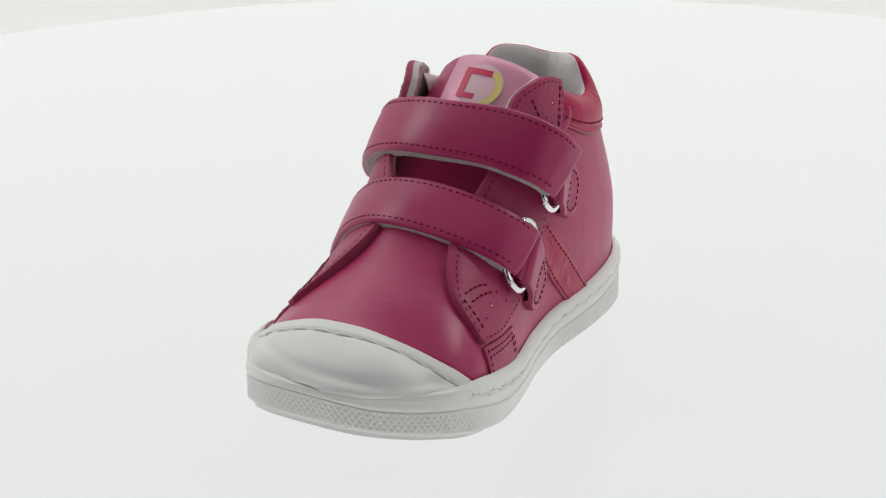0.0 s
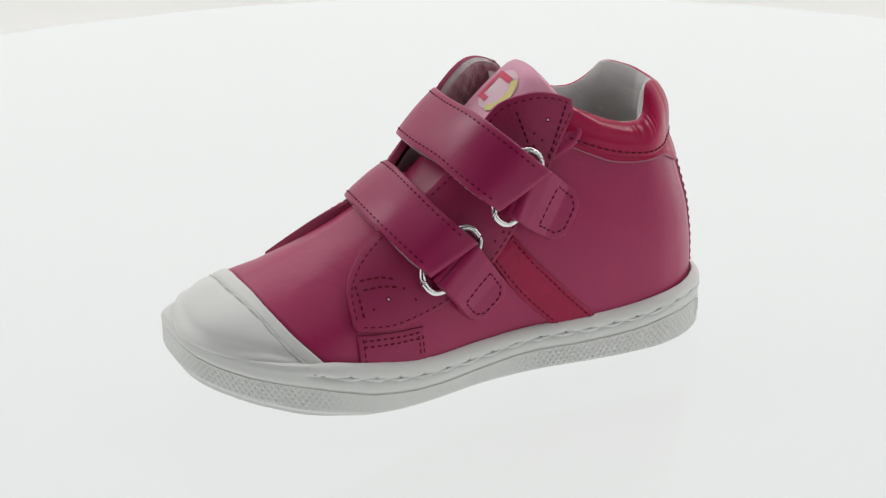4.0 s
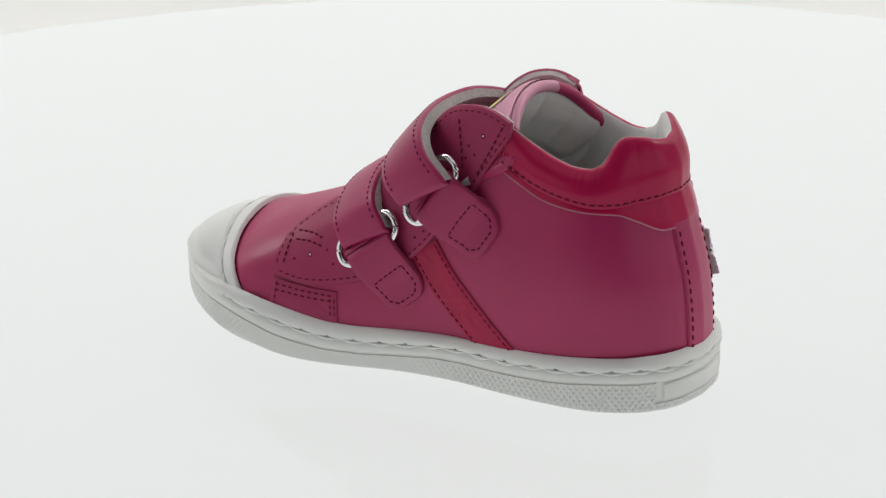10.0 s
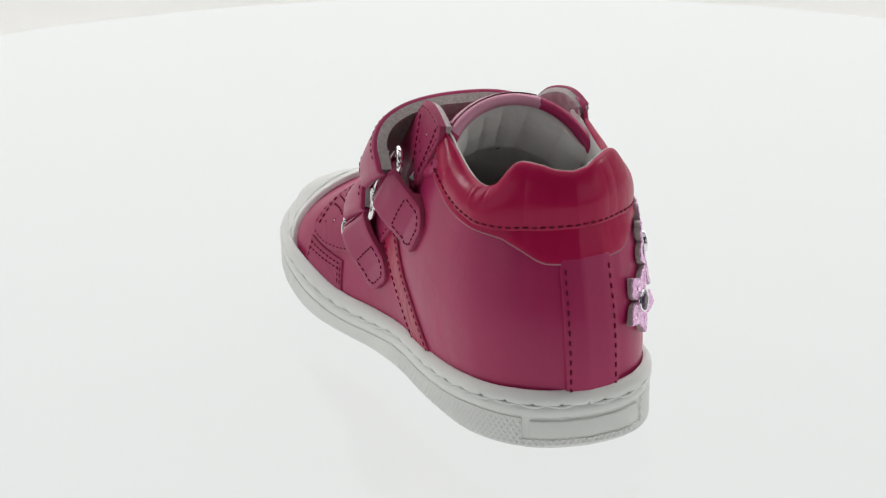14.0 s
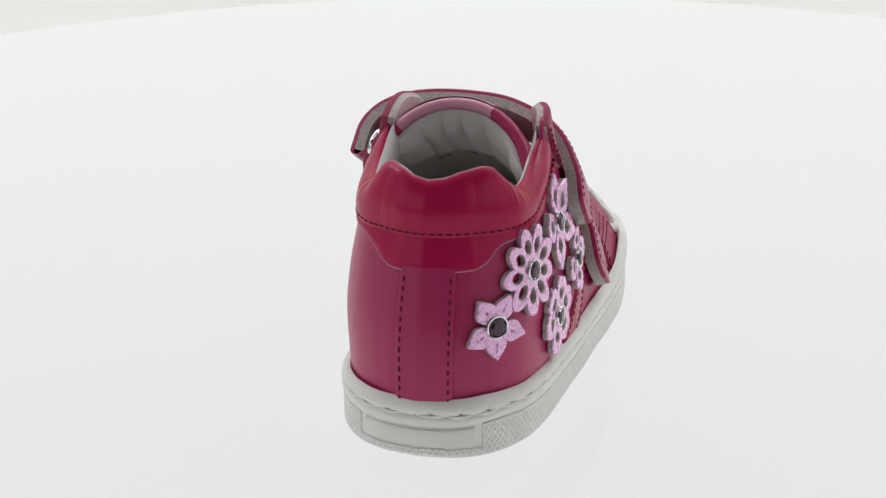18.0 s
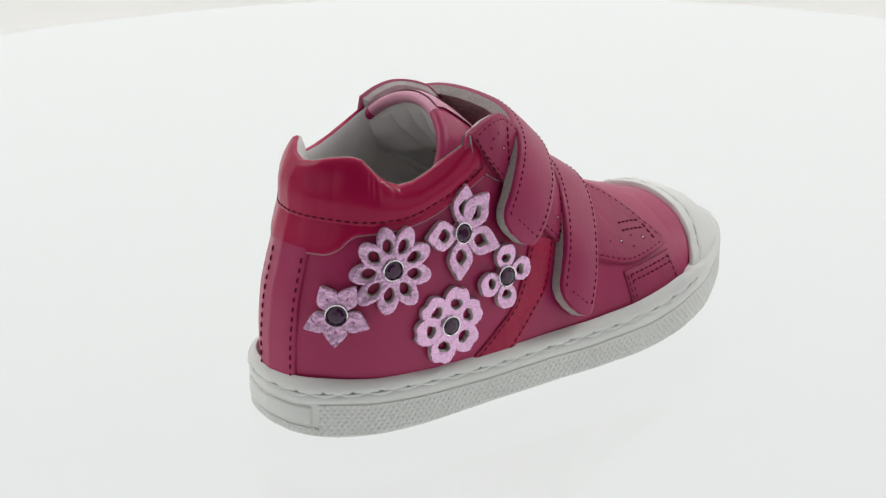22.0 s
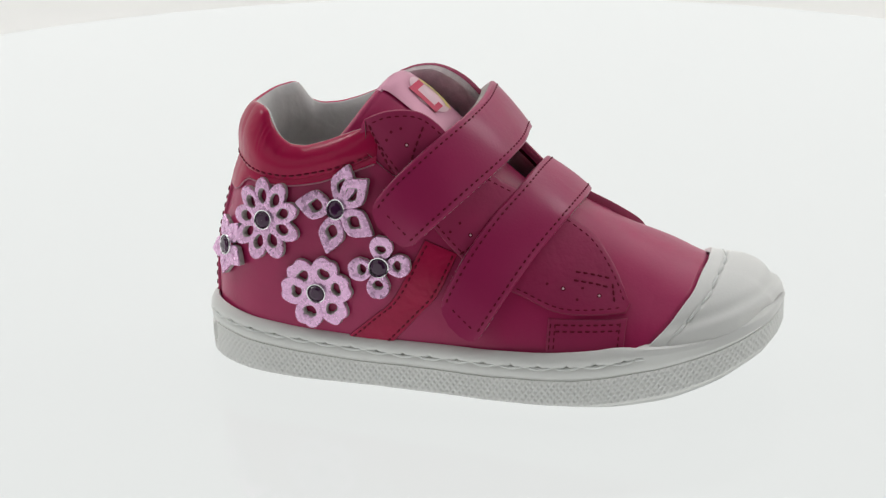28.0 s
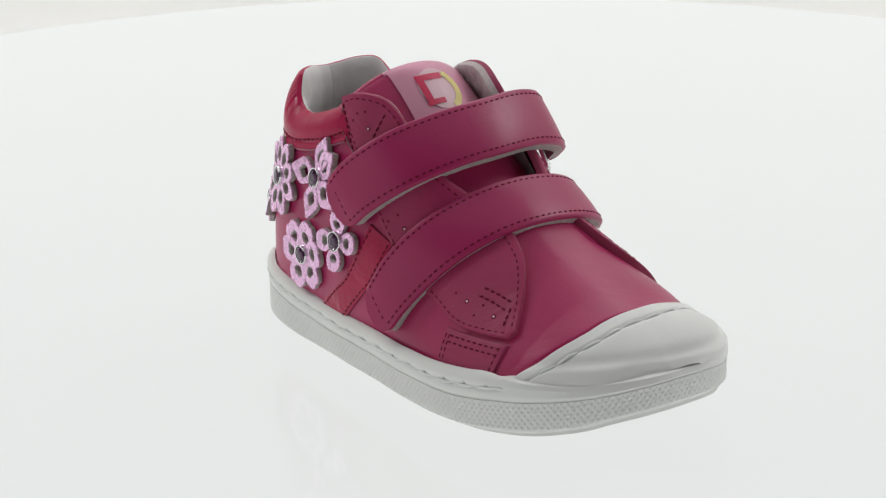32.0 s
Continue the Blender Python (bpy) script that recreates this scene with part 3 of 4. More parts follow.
def quarters():
    for side, name, edge, last in ((-1, "left_quarter", EDGE_L, 36), (1, "right_quarter", EDGE_R, 38)):
        k = np.linspace(0, 1, 130)
        y = BACK + (last - BACK) * (1 - np.cos(k * np.pi / 2)) ** 0.9
        hs = np.concatenate([np.linspace(0, 1, 34), [1.0, 1.0]])
        offs = np.concatenate([np.full(33, 0.25), [0.1, -0.4, -0.9]])
        Y, Hh = np.meshgrid(y, hs, indexing="ij")
        lo = SOLE_TOP(Y) - 3
        Z = lo + (edge(Y) - lo) * Hh
        P = on(float(side), Y, Z, np.broadcast_to(offs, Y.shape))
        part(name, P.reshape(-1, 3), grid_faces(*Y.shape), LEATHER, SHOE, "smooth magenta leather quarter")
        # lining inside
        hs = np.linspace(0.0, 0.995, 24)
        Y, Hh = np.meshgrid(y, hs, indexing="ij")
        lo = SOLE_TOP(Y) + 1
        Z = lo + (edge(Y) - lo) * Hh
        P = on(float(side), Y, Z, -1.75 - 1.6 * (1 - Hh) ** 2)
        part("lining", P.reshape(-1, 3), grid_faces(*Y.shape), LINING, SHOE, "pale grey leather lining")


COLLAR_TOP_L = tab([-70.4, -69, -66.6, -63.6, -61.5, -60, -57.4, -54.7, -50, -46, -40, -34, -27, -20], [68.4, 69.4, 70.6, 71.0, 70.4, 69.3, 66.6, 64.5, 63.5, 63.7, 65.0, 67.1, 70, 72.5])
COLLAR_TOP_R = tab([-70.4, -69, -66.6, -62, -58, -54, -50, -46, -43, -40, -33, -25, -16], [68.4, 69.4, 70.6, 71.2, 70.6, 68.2, 65.9, 64.1, 63.4, 63.4, 64.9, 67.7, 70.8])


def by_side(left, right):
    def at(c):
        s, y = station(c)
        return np.where(s < 0, left(y), right(y))
    return at


SEAM = by_side(tab([-70.4, -66, -59, -52, -45, -38, -28, -20], [54.9, 54.2, 53.6, 53.8, 54.7, 56.2, 59.6, 63.2]), tab([-70.4, -66, -60, -50, -44, -33, -22, -14], [54.9, 54.7, 54.4, 54.2, 54.3, 56.3, 59.6, 63.4]))
COLLAR_TOP = by_side(COLLAR_TOP_L, COLLAR_TOP_R)


def collar():
    c0, c1 = arc(-1, -21.5), arc(1, -15)
    roll = [(0, -0.6, 0), (0.0, 0.6, 0.1)] + [(k, 0.75 + 1.35 * math.sin(math.pi * k) ** 0.85 - 1.1 * k ** 4, 0) for k in np.linspace(0.04, 0.97, 16)] + [(0.99, -0.6, 0.25), (1, -1.2, 0.35), (1, -1.9, 0.2)]
    band("padded_collar", c0, c1, SEAM, COLLAR_TOP, roll, PATENT, SHOE, "padded red patent leather collar", n=420, taper=11.0,
         ripple=lambda y, c, k: 0.13 * np.sin(c * 2.6 + 2 * np.sin(c * 0.7)) * np.exp(-((y + 51) / 5) ** 2) * np.clip((k - 0.4) / 0.4, 0, 1) * (k < 0.99))
    rows = [(1, -1.6, 0.1), (1, -1.8, 0.4), (1, -2.4, 0.1), (1, -3.6, -2.2), (1, -4.6, -5), (1, -4.6, -10), (1, -4.0, -18), (1, -3.2, -30), (1, -3.0, -46)]
    band("lining", c0, c1, SEAM, COLLAR_TOP, rows, LINING, SHOE, "pale grey leather lining", n=150)
    c = np.linspace(c0 + 1, c1 - 1, 300)
    s, y = station(c)
    z = SEAM(c) + 1.3
    lift = np.interp(1.3 / np.maximum(COLLAR_TOP(c) - SEAM(c), 4), [k[0] for k in roll[1:]], [k[1] for k in roll[1:]])
    stitches("collar_stitching", on(s, y, z, lift + 0.05), normal(s, y, z), 2.2, 1.45, 0.29, THREAD, SHOE)
    # flat patent strip below the seam, dropping to a tab at the back, with a pale raw edge
    lowt = by_side(tab([-70.4, -68, -65, -62, -60, -54, -49, -38, -29, -21], [47.0, 47.2, 49.6, 51.4, 52.3, 52.9, 53.2, 54.8, 58.2, 61.8]),
                   tab([-70.4, -69, -66, -63, -60.5, -58, -52, -44, -33, -25.7, -15], [47.2, 47.3, 47.4, 48.8, 51.4, 52.5, 52.8, 53.1, 54.8, 57.2, 61.4]))
    rows = [(0, -0.4, 0), (0, 0.6, -0.02), (0, 0.9, 0.18), (0.12, 1.05, 0.1), (0.4, 1.1, 0), (0.75, 1.05, 0), (1, 0.9, 0.5)]
    tab_ = band("heel_tab", c0, c1, lowt, SEAM, rows, PATENT, SHOE, "red patent leather strip and tab below the collar", n=260)
    c = np.linspace(c0 + 0.5, c1 - 0.5, 260)
    s, y = station(c)
    V, F = tube(on(s, y, lowt(c) - 0.05, 0.72), 0.24, sides=6)
    part("raw_edge", V, F, PIPING, tab_, "pale raw edge of the strip")


def heel_strip():
    c0, c1 = arc(-1, -69.0), arc(1, -67.9)
    us, hu = edged(24, 0.06)
    c = c0 + (c1 - c0) * us
    s, y = station(c)
    P = np.stack([on(s, y, 12.5 + 38 * k + 0 * c, -0.3 + 1.35 * hu) for k in np.linspace(0, 1, 24)], 1)
    part("heel_strip", P.reshape(-1, 3), grid_faces(len(us), 24), LEATHER, SHOE, "upright leather strip over the back seam")
    for k in (0.09, 0.91):
        s1, y1 = station(np.array([c0 + (c1 - c0) * k]))
        z = np.linspace(14, 46, 60)
        stitches("heel_stitching", on(np.full(60, s1[0]), np.full(60, y1[0]), z, 1.1), normal(np.full(60, s1[0]), np.full(60, y1[0]), z), 2.55, 1.4, 0.3, THREAD, SHOE, rise=0.0)


vamp()
quarters()
collar()
heel_strip()
toe_cap()


def insole():
    k = np.linspace(0, 1, 60)
    y = BACK + 10 + (60 - BACK - 10) * (1 - np.cos(k * np.pi)) / 2
    z = SOLE_TOP(y) + 2
    V = np.concatenate([np.column_stack([MID(y) - np.maximum(HALF_L(y) - 6, 0), y, z]), np.column_stack([MID(y) + np.maximum(HALF_R(y) - 6, 0), y, z])])
    F = [(i, i + 1, 61 + i, 60 + i) for i in range(59)]
    part("insole", V, F, INSOLE, SHOE, "leather insole, coloured dark for the shade in the shoe")


insole()


# ---- overlays of the two sides ----
def hole(side, y, z, off, r, mat, name, parent, label=""):
    """A punched hole as a flat disc: a ring coloured dark for its shade, and a plug."""
    p = on(float(side), np.array([y]), np.array([z]), off)[0]
    n = normal(float(side), np.array([y]), np.array([z]))[0]
    x = np.cross(n, (0, 0, 1.0))
    x /= np.linalg.norm(x)
    w = np.cross(n, x)
    V, k = [], 10
    for rr, d in ((r * 1.25, 0.02), (r, 0.06), (r * 0.62, 0.03), (r * 0.2, 0.04)):
        for i in range(k):
            a = 2 * math.pi * i / k
            V.append(p + n * d + (x * math.cos(a) + w * math.sin(a)) * rr)
    F = [(j * k + i, j * k + (i + 1) % k, (j + 1) * k + (i + 1) % k, (j + 1) * k + i) for j in range(3) for i in range(k)]
    F.append(tuple(3 * k + i for i in range(k)))
    # the thread's dark red serves as painted shade of the hole
    return part(name, V, F, [THREAD, mat], parent, label, fix=False, slots=[0] * (2 * k) + [1] * (k + 1))


def overlays():
    # diagonal red stripes
    for side, lo, hi in ((-1, [(2.2, 34.5), (-3.6, 26.0), (-8.2, 20.6), (-13, 15.8), (-18, 11)], [(-4.8, 40), (-11.1, 32.2), (-16.3, 26.7), (-22.2, 20.3), (-31, 11.5)]),
                         (1, [(7, 39), (2.8, 28.7), (-1.8, 23.0), (-11, 12.5)], [(-1.5, 42.5), (-9.2, 26.8), (-15.1, 20.8), (-25, 12)])):
        ob, at = patch("diagonal_stripe", side, lo, hi, 0.9, STRIPE, SHOE, "diagonal crinkled red patent leather stripe", nu=30, nv=8)
        u = np.linspace(0.02, 0.98, 60)
        seam("stripe_stitching", at, u, 0.12, ob)
        seam("stripe_stitching", at, u, 0.88, ob)
    # lace stays: from the toe corner up to the flap at the ankle
    stays = ((-1, [(41.6, 23.2), (30.4, 22.3), (17.4, 24.9), (7.2, 30.1), (1.4, 33.8), (-5.9, 42.1), (-13.2, 51.1), (-18.6, 60.0), (-25.0, 69.5)],
              [(42.6, 24.6), (41.9, 32.0), (36.9, 37.2), (29.7, 42.2), (18, 50.4), (5.1, 61.8), (0.8, 68.0), (-4.6, 73.4), (-12.4, 75.9), (-19, 75.2), (-24.8, 73.0)]),
             (1, [(50.2, 25.2), (42.6, 24.6), (33.3, 25.0), (23.9, 28.3), (15.5, 32), (7.9, 37.7), (-0.3, 46.4), (-11.2, 60.4), (-15.5, 67.5)],
              [(50.8, 26.6), (45.6, 32.4), (38.2, 38.5), (32.5, 42.3), (18, 51.8), (5, 62.5), (-0.6, 70.0), (-6.4, 74.4), (-12.5, 75.0), (-18.8, 72.6)]))
    for side, lo, hi in stays:
        ob, at = patch("lace_stay", side, lo, hi, 1.5, OVERLAY, SHOE, "magenta leather stay with punched holes", nu=70, nv=16, base=-0.2,
                       raised=lambda u, v, k=1.1 if side < 0 else 1.3: k * np.exp(-((u - 0.2) / 0.13) ** 2) * v ** 3)
        u = np.linspace(0.02, 0.98, 160)
        wide = np.array([np.linalg.norm(at(np.array([k]), 1.0)[0] - at(np.array([k]), 0.0)[0]) for k in u])
        inset = np.clip(1.6 / np.maximum(wide, 3), 0, 0.45)
        for v in (1 - inset, inset):
            p, n = at(u, v, -0.1)
            stitches("stay_stitching", p, n, 2.05, 1.2, 0.26, THREAD, ob)
        # small square piece under its toe end
        low = [(42.0, 12), (22.3, 11)] if side < 0 else [(51.5, 15), (31.8, 13)]
        top = [(42.2, 22.6), (32, 21.6), (23, 21.2)] if side < 0 else [(51, 24.2), (42, 23.8), (31.2, 23.8)]
        ob2, at2 = patch("toe_corner_piece", side, low, top, 0.8, OVERLAY, SHOE, "small square magenta leather piece", nu=16, nv=10)
        for v in (0.86, 0.72):
            seam("piece_stitching", at2, np.linspace(0.05, 0.97, 40), v, ob2)
        for uu in (0.08, 0.9, 0.96):
            vv = np.linspace(0.3, 0.92, 30)
            p, n = at2(np.full(30, uu), vv)
            stitches("piece_stitching", p, n, 1.8, 1.2, 0.2, THREAD, ob2)
        # decorative double stitching and holes
        if side < 0:
            rows = [[(38.5, 33.0), (33, 33.6), (28.5, 33.0)], [(38.3, 31.3), (33, 31.8), (28.2, 31.3)], [(39.8, 32.4), (39.6, 26)],
                    [(-8.5, 71.6), (-10.5, 64), (-11.5, 59)], [(-22.6, 72), (-19.6, 66), (-15.5, 58)]]
            holes = [(32.2, 29.1, 0.52, True), (36.6, 27.4, 0.3, False), (24.8, 28.1, 0.3, False), (27.5, 31, 0.3, False), (-16.6, 68.6, 0.52, True), (-12.5, 65.5, 0.3, False),
                     (-14.5, 63.5, 0.3, False), (-12, 62.2, 0.3, False), (-1.5, 41.5, 0.3, False), (1, 39.5, 0.3, False)]
        else:
            rows = [[(44.4, 31.2), (40, 32.2), (35, 33.2)], [(44.6, 29.7), (40, 30.7), (35, 31.6)], [(45.2, 30.4), (47.0, 26.8)],
                    [(-4.5, 70.6), (-6.0, 65), (-7.0, 60)], [(-17.4, 71.5), (-14, 65), (-10.5, 59)], [(13.5, 47), (10, 41), (6.8, 38.5)]]
            holes = [(33.6, 29.9, 0.52, True), (42.8, 28.2, 0.52, True), (38.3, 29.8, 0.3, False), (37.6, 27.6, 0.3, False), (29.5, 31, 0.3, False), (9.3, 43.4, 0.48, True),
                     (-8.0, 66.2, 0.52, True), (-11.6, 69.7, 0.3, False), (-12.6, 67.6, 0.3, False), (-9.6, 70.5, 0.3, False), (4.5, 44.5, 0.3, False), (6.5, 46.5, 0.3, False)]
        for r in rows:
            q = spline(r, 80)
            p, n = on(np.full(80, float(side)), q[:, 0], q[:, 1], at.height_at(q[:, 0], q[:, 1]) + 0.06), normal(np.full(80, float(side)), q[:, 0], q[:, 1])
            stitches("stay_stitching", p, n, 1.9, 1.3, 0.3, THREAD, ob)
        for y, z, r, open_ in holes:
            hole(side, y, z, float(at.height_at(y, z)[0]) + 0.06, r, PALE if open_ else THREAD, "punched_hole", ob, "pale punched hole" if open_ else "")


overlays()


def flap_linings():
    """Thick suede on the inner face of the two ankle flaps."""
    for side, lo, hi in ((-1, [(-23.0, 64.0), (-14, 58), (-3, 58.5), (3, 60)], [(-24.6, 73.0), (-19, 75.1), (-12.4, 75.8), (-4.6, 73.3), (0.7, 67.9), (4.6, 62.2)]),
                         (1, [(-18, 64.0), (-9, 58), (-1, 58.5), (4, 60)], [(-18.6, 72.5), (-12.5, 74.9), (-6.4, 74.3), (-0.7, 69.9), (4.7, 62.5)])):
        patch("flap_lining", side, lo, hi, -2.1, FLAP, SHOE, "fuzzy grey suede lining of the flap", nu=30, nv=12, base=0.9, edge=0.8, edge_mat=FLAP,
              raised=lambda u, v: 0.25 * np.sin(u * 47) * np.sin(v * 13))


flap_linings()


# ---- tongue ----
def tongue():
    line = spline([(34, 38.5), (26, 42.5), (16, 49), (6, 57), (-3, 66), (-10, 72.6), (-15.5, 76.8), (-18.2, 77.8)], 60)
    d = np.gradient(line, axis=0)
    d /= np.linalg.norm(d, axis=1, keepdims=True)
    inward = np.stack([d[:, 1], -d[:, 0]], 1)
    if inward[30, 1] > 0:
        inward = -inward
    k = np.linspace(0, 1, 60)
    radius, halfw = np.interp(k, [0, 0.5, 1], [26, 25, 22.0]), np.interp(k, [0, 0.3, 0.85, 0.97, 1], [12, 27, 29, 26.5, 23.5])

    def at(i, x, off):
        """Row i of the tongue, x millimetres of arc from its middle."""
        th = x / radius[i]
        curl = th * th * min(1, max(0, (i / 59 - 0.6) / 0.3))
        c = line[i]
        drop = radius[i] * (1 - np.cos(th)) * 0.8
        nx, nn = np.sin(th), np.cos(th)
        y, z = c[0] + inward[i, 0] * (drop - off * nn), c[1] + inward[i, 1] * (drop - off * nn)
        return np.stack([3.6 - 0.06 * c[0] + (radius[i] + off) * nx, y - 3.0 * curl, z - 1.0 * curl], -1)

    wrap = 1 + 0.08 * np.clip((k - 0.45) / 0.25, 0, 1) * np.clip((1.02 - k) / 0.06, 0, 1) + 0.2 * np.exp(-((k - 0.62) / 0.16) ** 2)

    def sheet(i0, i1, x0, x1, offs, nx=40):
        rows = []
        for i in range(i0, i1):
            h = halfw[i]
            rows.append(at(i, np.linspace(x0 * h, x1 * h * wrap[i], nx), offs))
        return np.array(rows)
    outer = sheet(0, 60, -1, 1, 0.0)
    part("tongue", outer.reshape(-1, 3), grid_faces(60, 40), LEATHER, SHOE, "magenta leather tongue")
    inner = []
    gx, gi = np.linspace(-1, 1, 120)[None, :], np.linspace(0, 1, 56)[:, None]
    gather = np.abs(np.sin(gx * 10 + 0.9 * np.sin(gx * 4 + 1))) ** 0.7
    thick = np.interp(gi, [0, 0.2, 0.5, 0.7, 0.86, 0.95, 1], [1.6, 2.0, 4.4, 8.2, 6.8, 4.2, 1.9]) + (gather - 0.5) * 1.3 * np.exp(-((gi - 0.82) / 0.14) ** 2)
    thick = thick * (1 - 0.5 * gx ** 8)
    for i in range(4, 60):
        inner.append(at(i, np.linspace(-halfw[i], halfw[i] * wrap[i], 120), -thick[i - 4]))
    inner = np.array(inner)
    # faded print on the lining
    for i0, i1, x0, x1 in ((37, 39, -13.5, -11.2), (38, 40, -10.6, -8.4), (41, 42, -1.0, 0.8), (41, 43, 1.5, 3.2)):
        q = np.array([at(i, np.linspace(x0, x1, 5), -(thick[i - 4, int(60 + 60 * (x0 + x1) / 2 / halfw[i])] + 0.35)) for i in range(i0, i1 + 1)])
        part("faded_print", q.reshape(-1, 3), grid_faces(i1 - i0 + 1, 5), PRINT, SHOE, "faded dark print on the lining")
    part("tongue_lining", inner.reshape(-1, 3), grid_faces(56, 120), LINING, SHOE, "padded pale grey tongue lining")
    # rounded binding along its edge
    path = [at(i, np.array([-halfw[i]]), -1.2)[0] for i in range(6, 58)]
    path += [at(59, np.array([x]), -1.2)[0] for x in np.linspace(-halfw[59], halfw[59] * wrap[59], 24)]
    path += [at(i, np.array([halfw[i] * wrap[i]]), -1.2)[0] for i in range(57, 6, -1)]
    path = np.array(path)
    for _ in range(4):
        path[1:-1] = (path[:-2] + 2 * path[1:-1] + path[2:]) / 4
    k = np.arange(len(path))
    V, F = tube(path, np.interp(k, [34, 42, 52 + 22 + 4, 52 + 22 + 13], [0.4, 1.6, 1.6, 0.3]), sides=10)
    s = 10
    cut0, cut1 = 54, 69
    part("tongue_binding", V, [f for f in F if 34 * s <= min(f) and max(f) < (cut0 + 1) * s or min(f) >= (cut1 - 1) * s and max(f) < 88 * s], LEATHER, SHOE, "magenta leather binding of the tongue")
    # the lining rolls over the lower edges
    rolls = (path[20:37] - np.array([0, 0.3, 0]), np.linspace(1.7, 2.4, 17)), (
        np.array([at(i, np.array([halfw[i] * wrap[i] + 1.1]), -1.0)[0] for i in range(56, 27, -1)]), np.interp(np.arange(29), [0, 5, 16, 28], [0.9, 1.7, 2.5, 1.7]))
    for q, rad in rolls:
        W, G = tube(q, rad, sides=12)
        part("lining_roll", W, G, LINING, SHOE, "padded pale grey roll of the tongue lining")
    part("tongue_top_binding", V, [f for f in F if min(f) >= cut0 * s and max(f) < cut1 * s], PINK, SHOE, "pink leather binding of the tongue top")
    for c in (cut0, cut1 - 1):
        d = path[c + 1] - path[c - 1]
        W, G = tube(np.array([path[c] - d * 0.1, path[c], path[c] + d * 0.1]), 1.6, sides=10)
        part("binding_seam", W, G, OVERLAY, SHOE, "folded seam of the tongue binding")
    # pink patch with the printed mark
    pk = np.array([at(i, np.linspace(-17.0, 8.8, 40), 0.5) for i in range(34, 60)])
    part("tongue_patch", pk.reshape(-1, 3), grid_faces(26, 40), PINK, SHOE, "pink leather patch on the tongue top")

    def mark(poly, off):
        """A flat printed shape; poly in millimetres across and along from the patch's middle."""
        q = np.array(poly, float)
        V = []
        for x, w in q:
            x = -x * 0.82 - 2.4
            f = 50 + w * 0.85 / 1.1
            j = min(max(f, 30), 58.9)
            a, b = int(j), int(j) + 1
            V.append(at(a, np.array([x]), off)[0] * (1 - j + a) + at(b, np.array([x]), off)[0] * (j - a))
        return V
    disc = [(7.6 * math.cos(a), 7.6 * math.sin(a)) for a in np.linspace(0, 2 * math.pi, 40, endpoint=False)]
    rings = []
    for rr in (0.001, 0.4, 0.8, 1.0):
        rings.append(mark([(x * rr, y * rr) for x, y in disc], 0.7))
    V = np.array(rings).transpose(1, 0, 2).reshape(-1, 3)
    part("round_print", V, grid_faces(40, 4, 0, True), PALE, SHOE, "pale round print on the tongue patch")

    def bar(x0, y0, x1, y1, mat, label):
        n = 7
        V = [mark([(x0 + (x1 - x0) * i / n, y0 + (y1 - y0) * j / n) for j in range(n + 1)], 0.85) for i in range(n + 1)]
        part("printed_bar", np.array(V).reshape(-1, 3), grid_faces(n + 1, n + 1), mat, SHOE, label)
    bar(-7.0, -5.5, -4.6, 5.5, LOGO_RED, "red printed bar")
    bar(-4.6, 3.3, 2.6, 5.5, LOGO_RED, "red printed bar")
    bar(-4.6, -5.5, -0.6, -3.6, LOGO_RED, "red printed bar")
    arcp = []
    for a in np.linspace(-1.25, 1.0, 16):
        arcp.append(mark([(5.0 * math.cos(a), 5.6 * math.sin(a) - 0.5), (7.4 * math.cos(a), 7.8 * math.sin(a) - 0.5)], 0.85))
    part("printed_curve", np.array(arcp).reshape(-1, 3), grid_faces(16, 2), LOGO_YELLOW, SHOE, "yellow printed curve")


tongue()


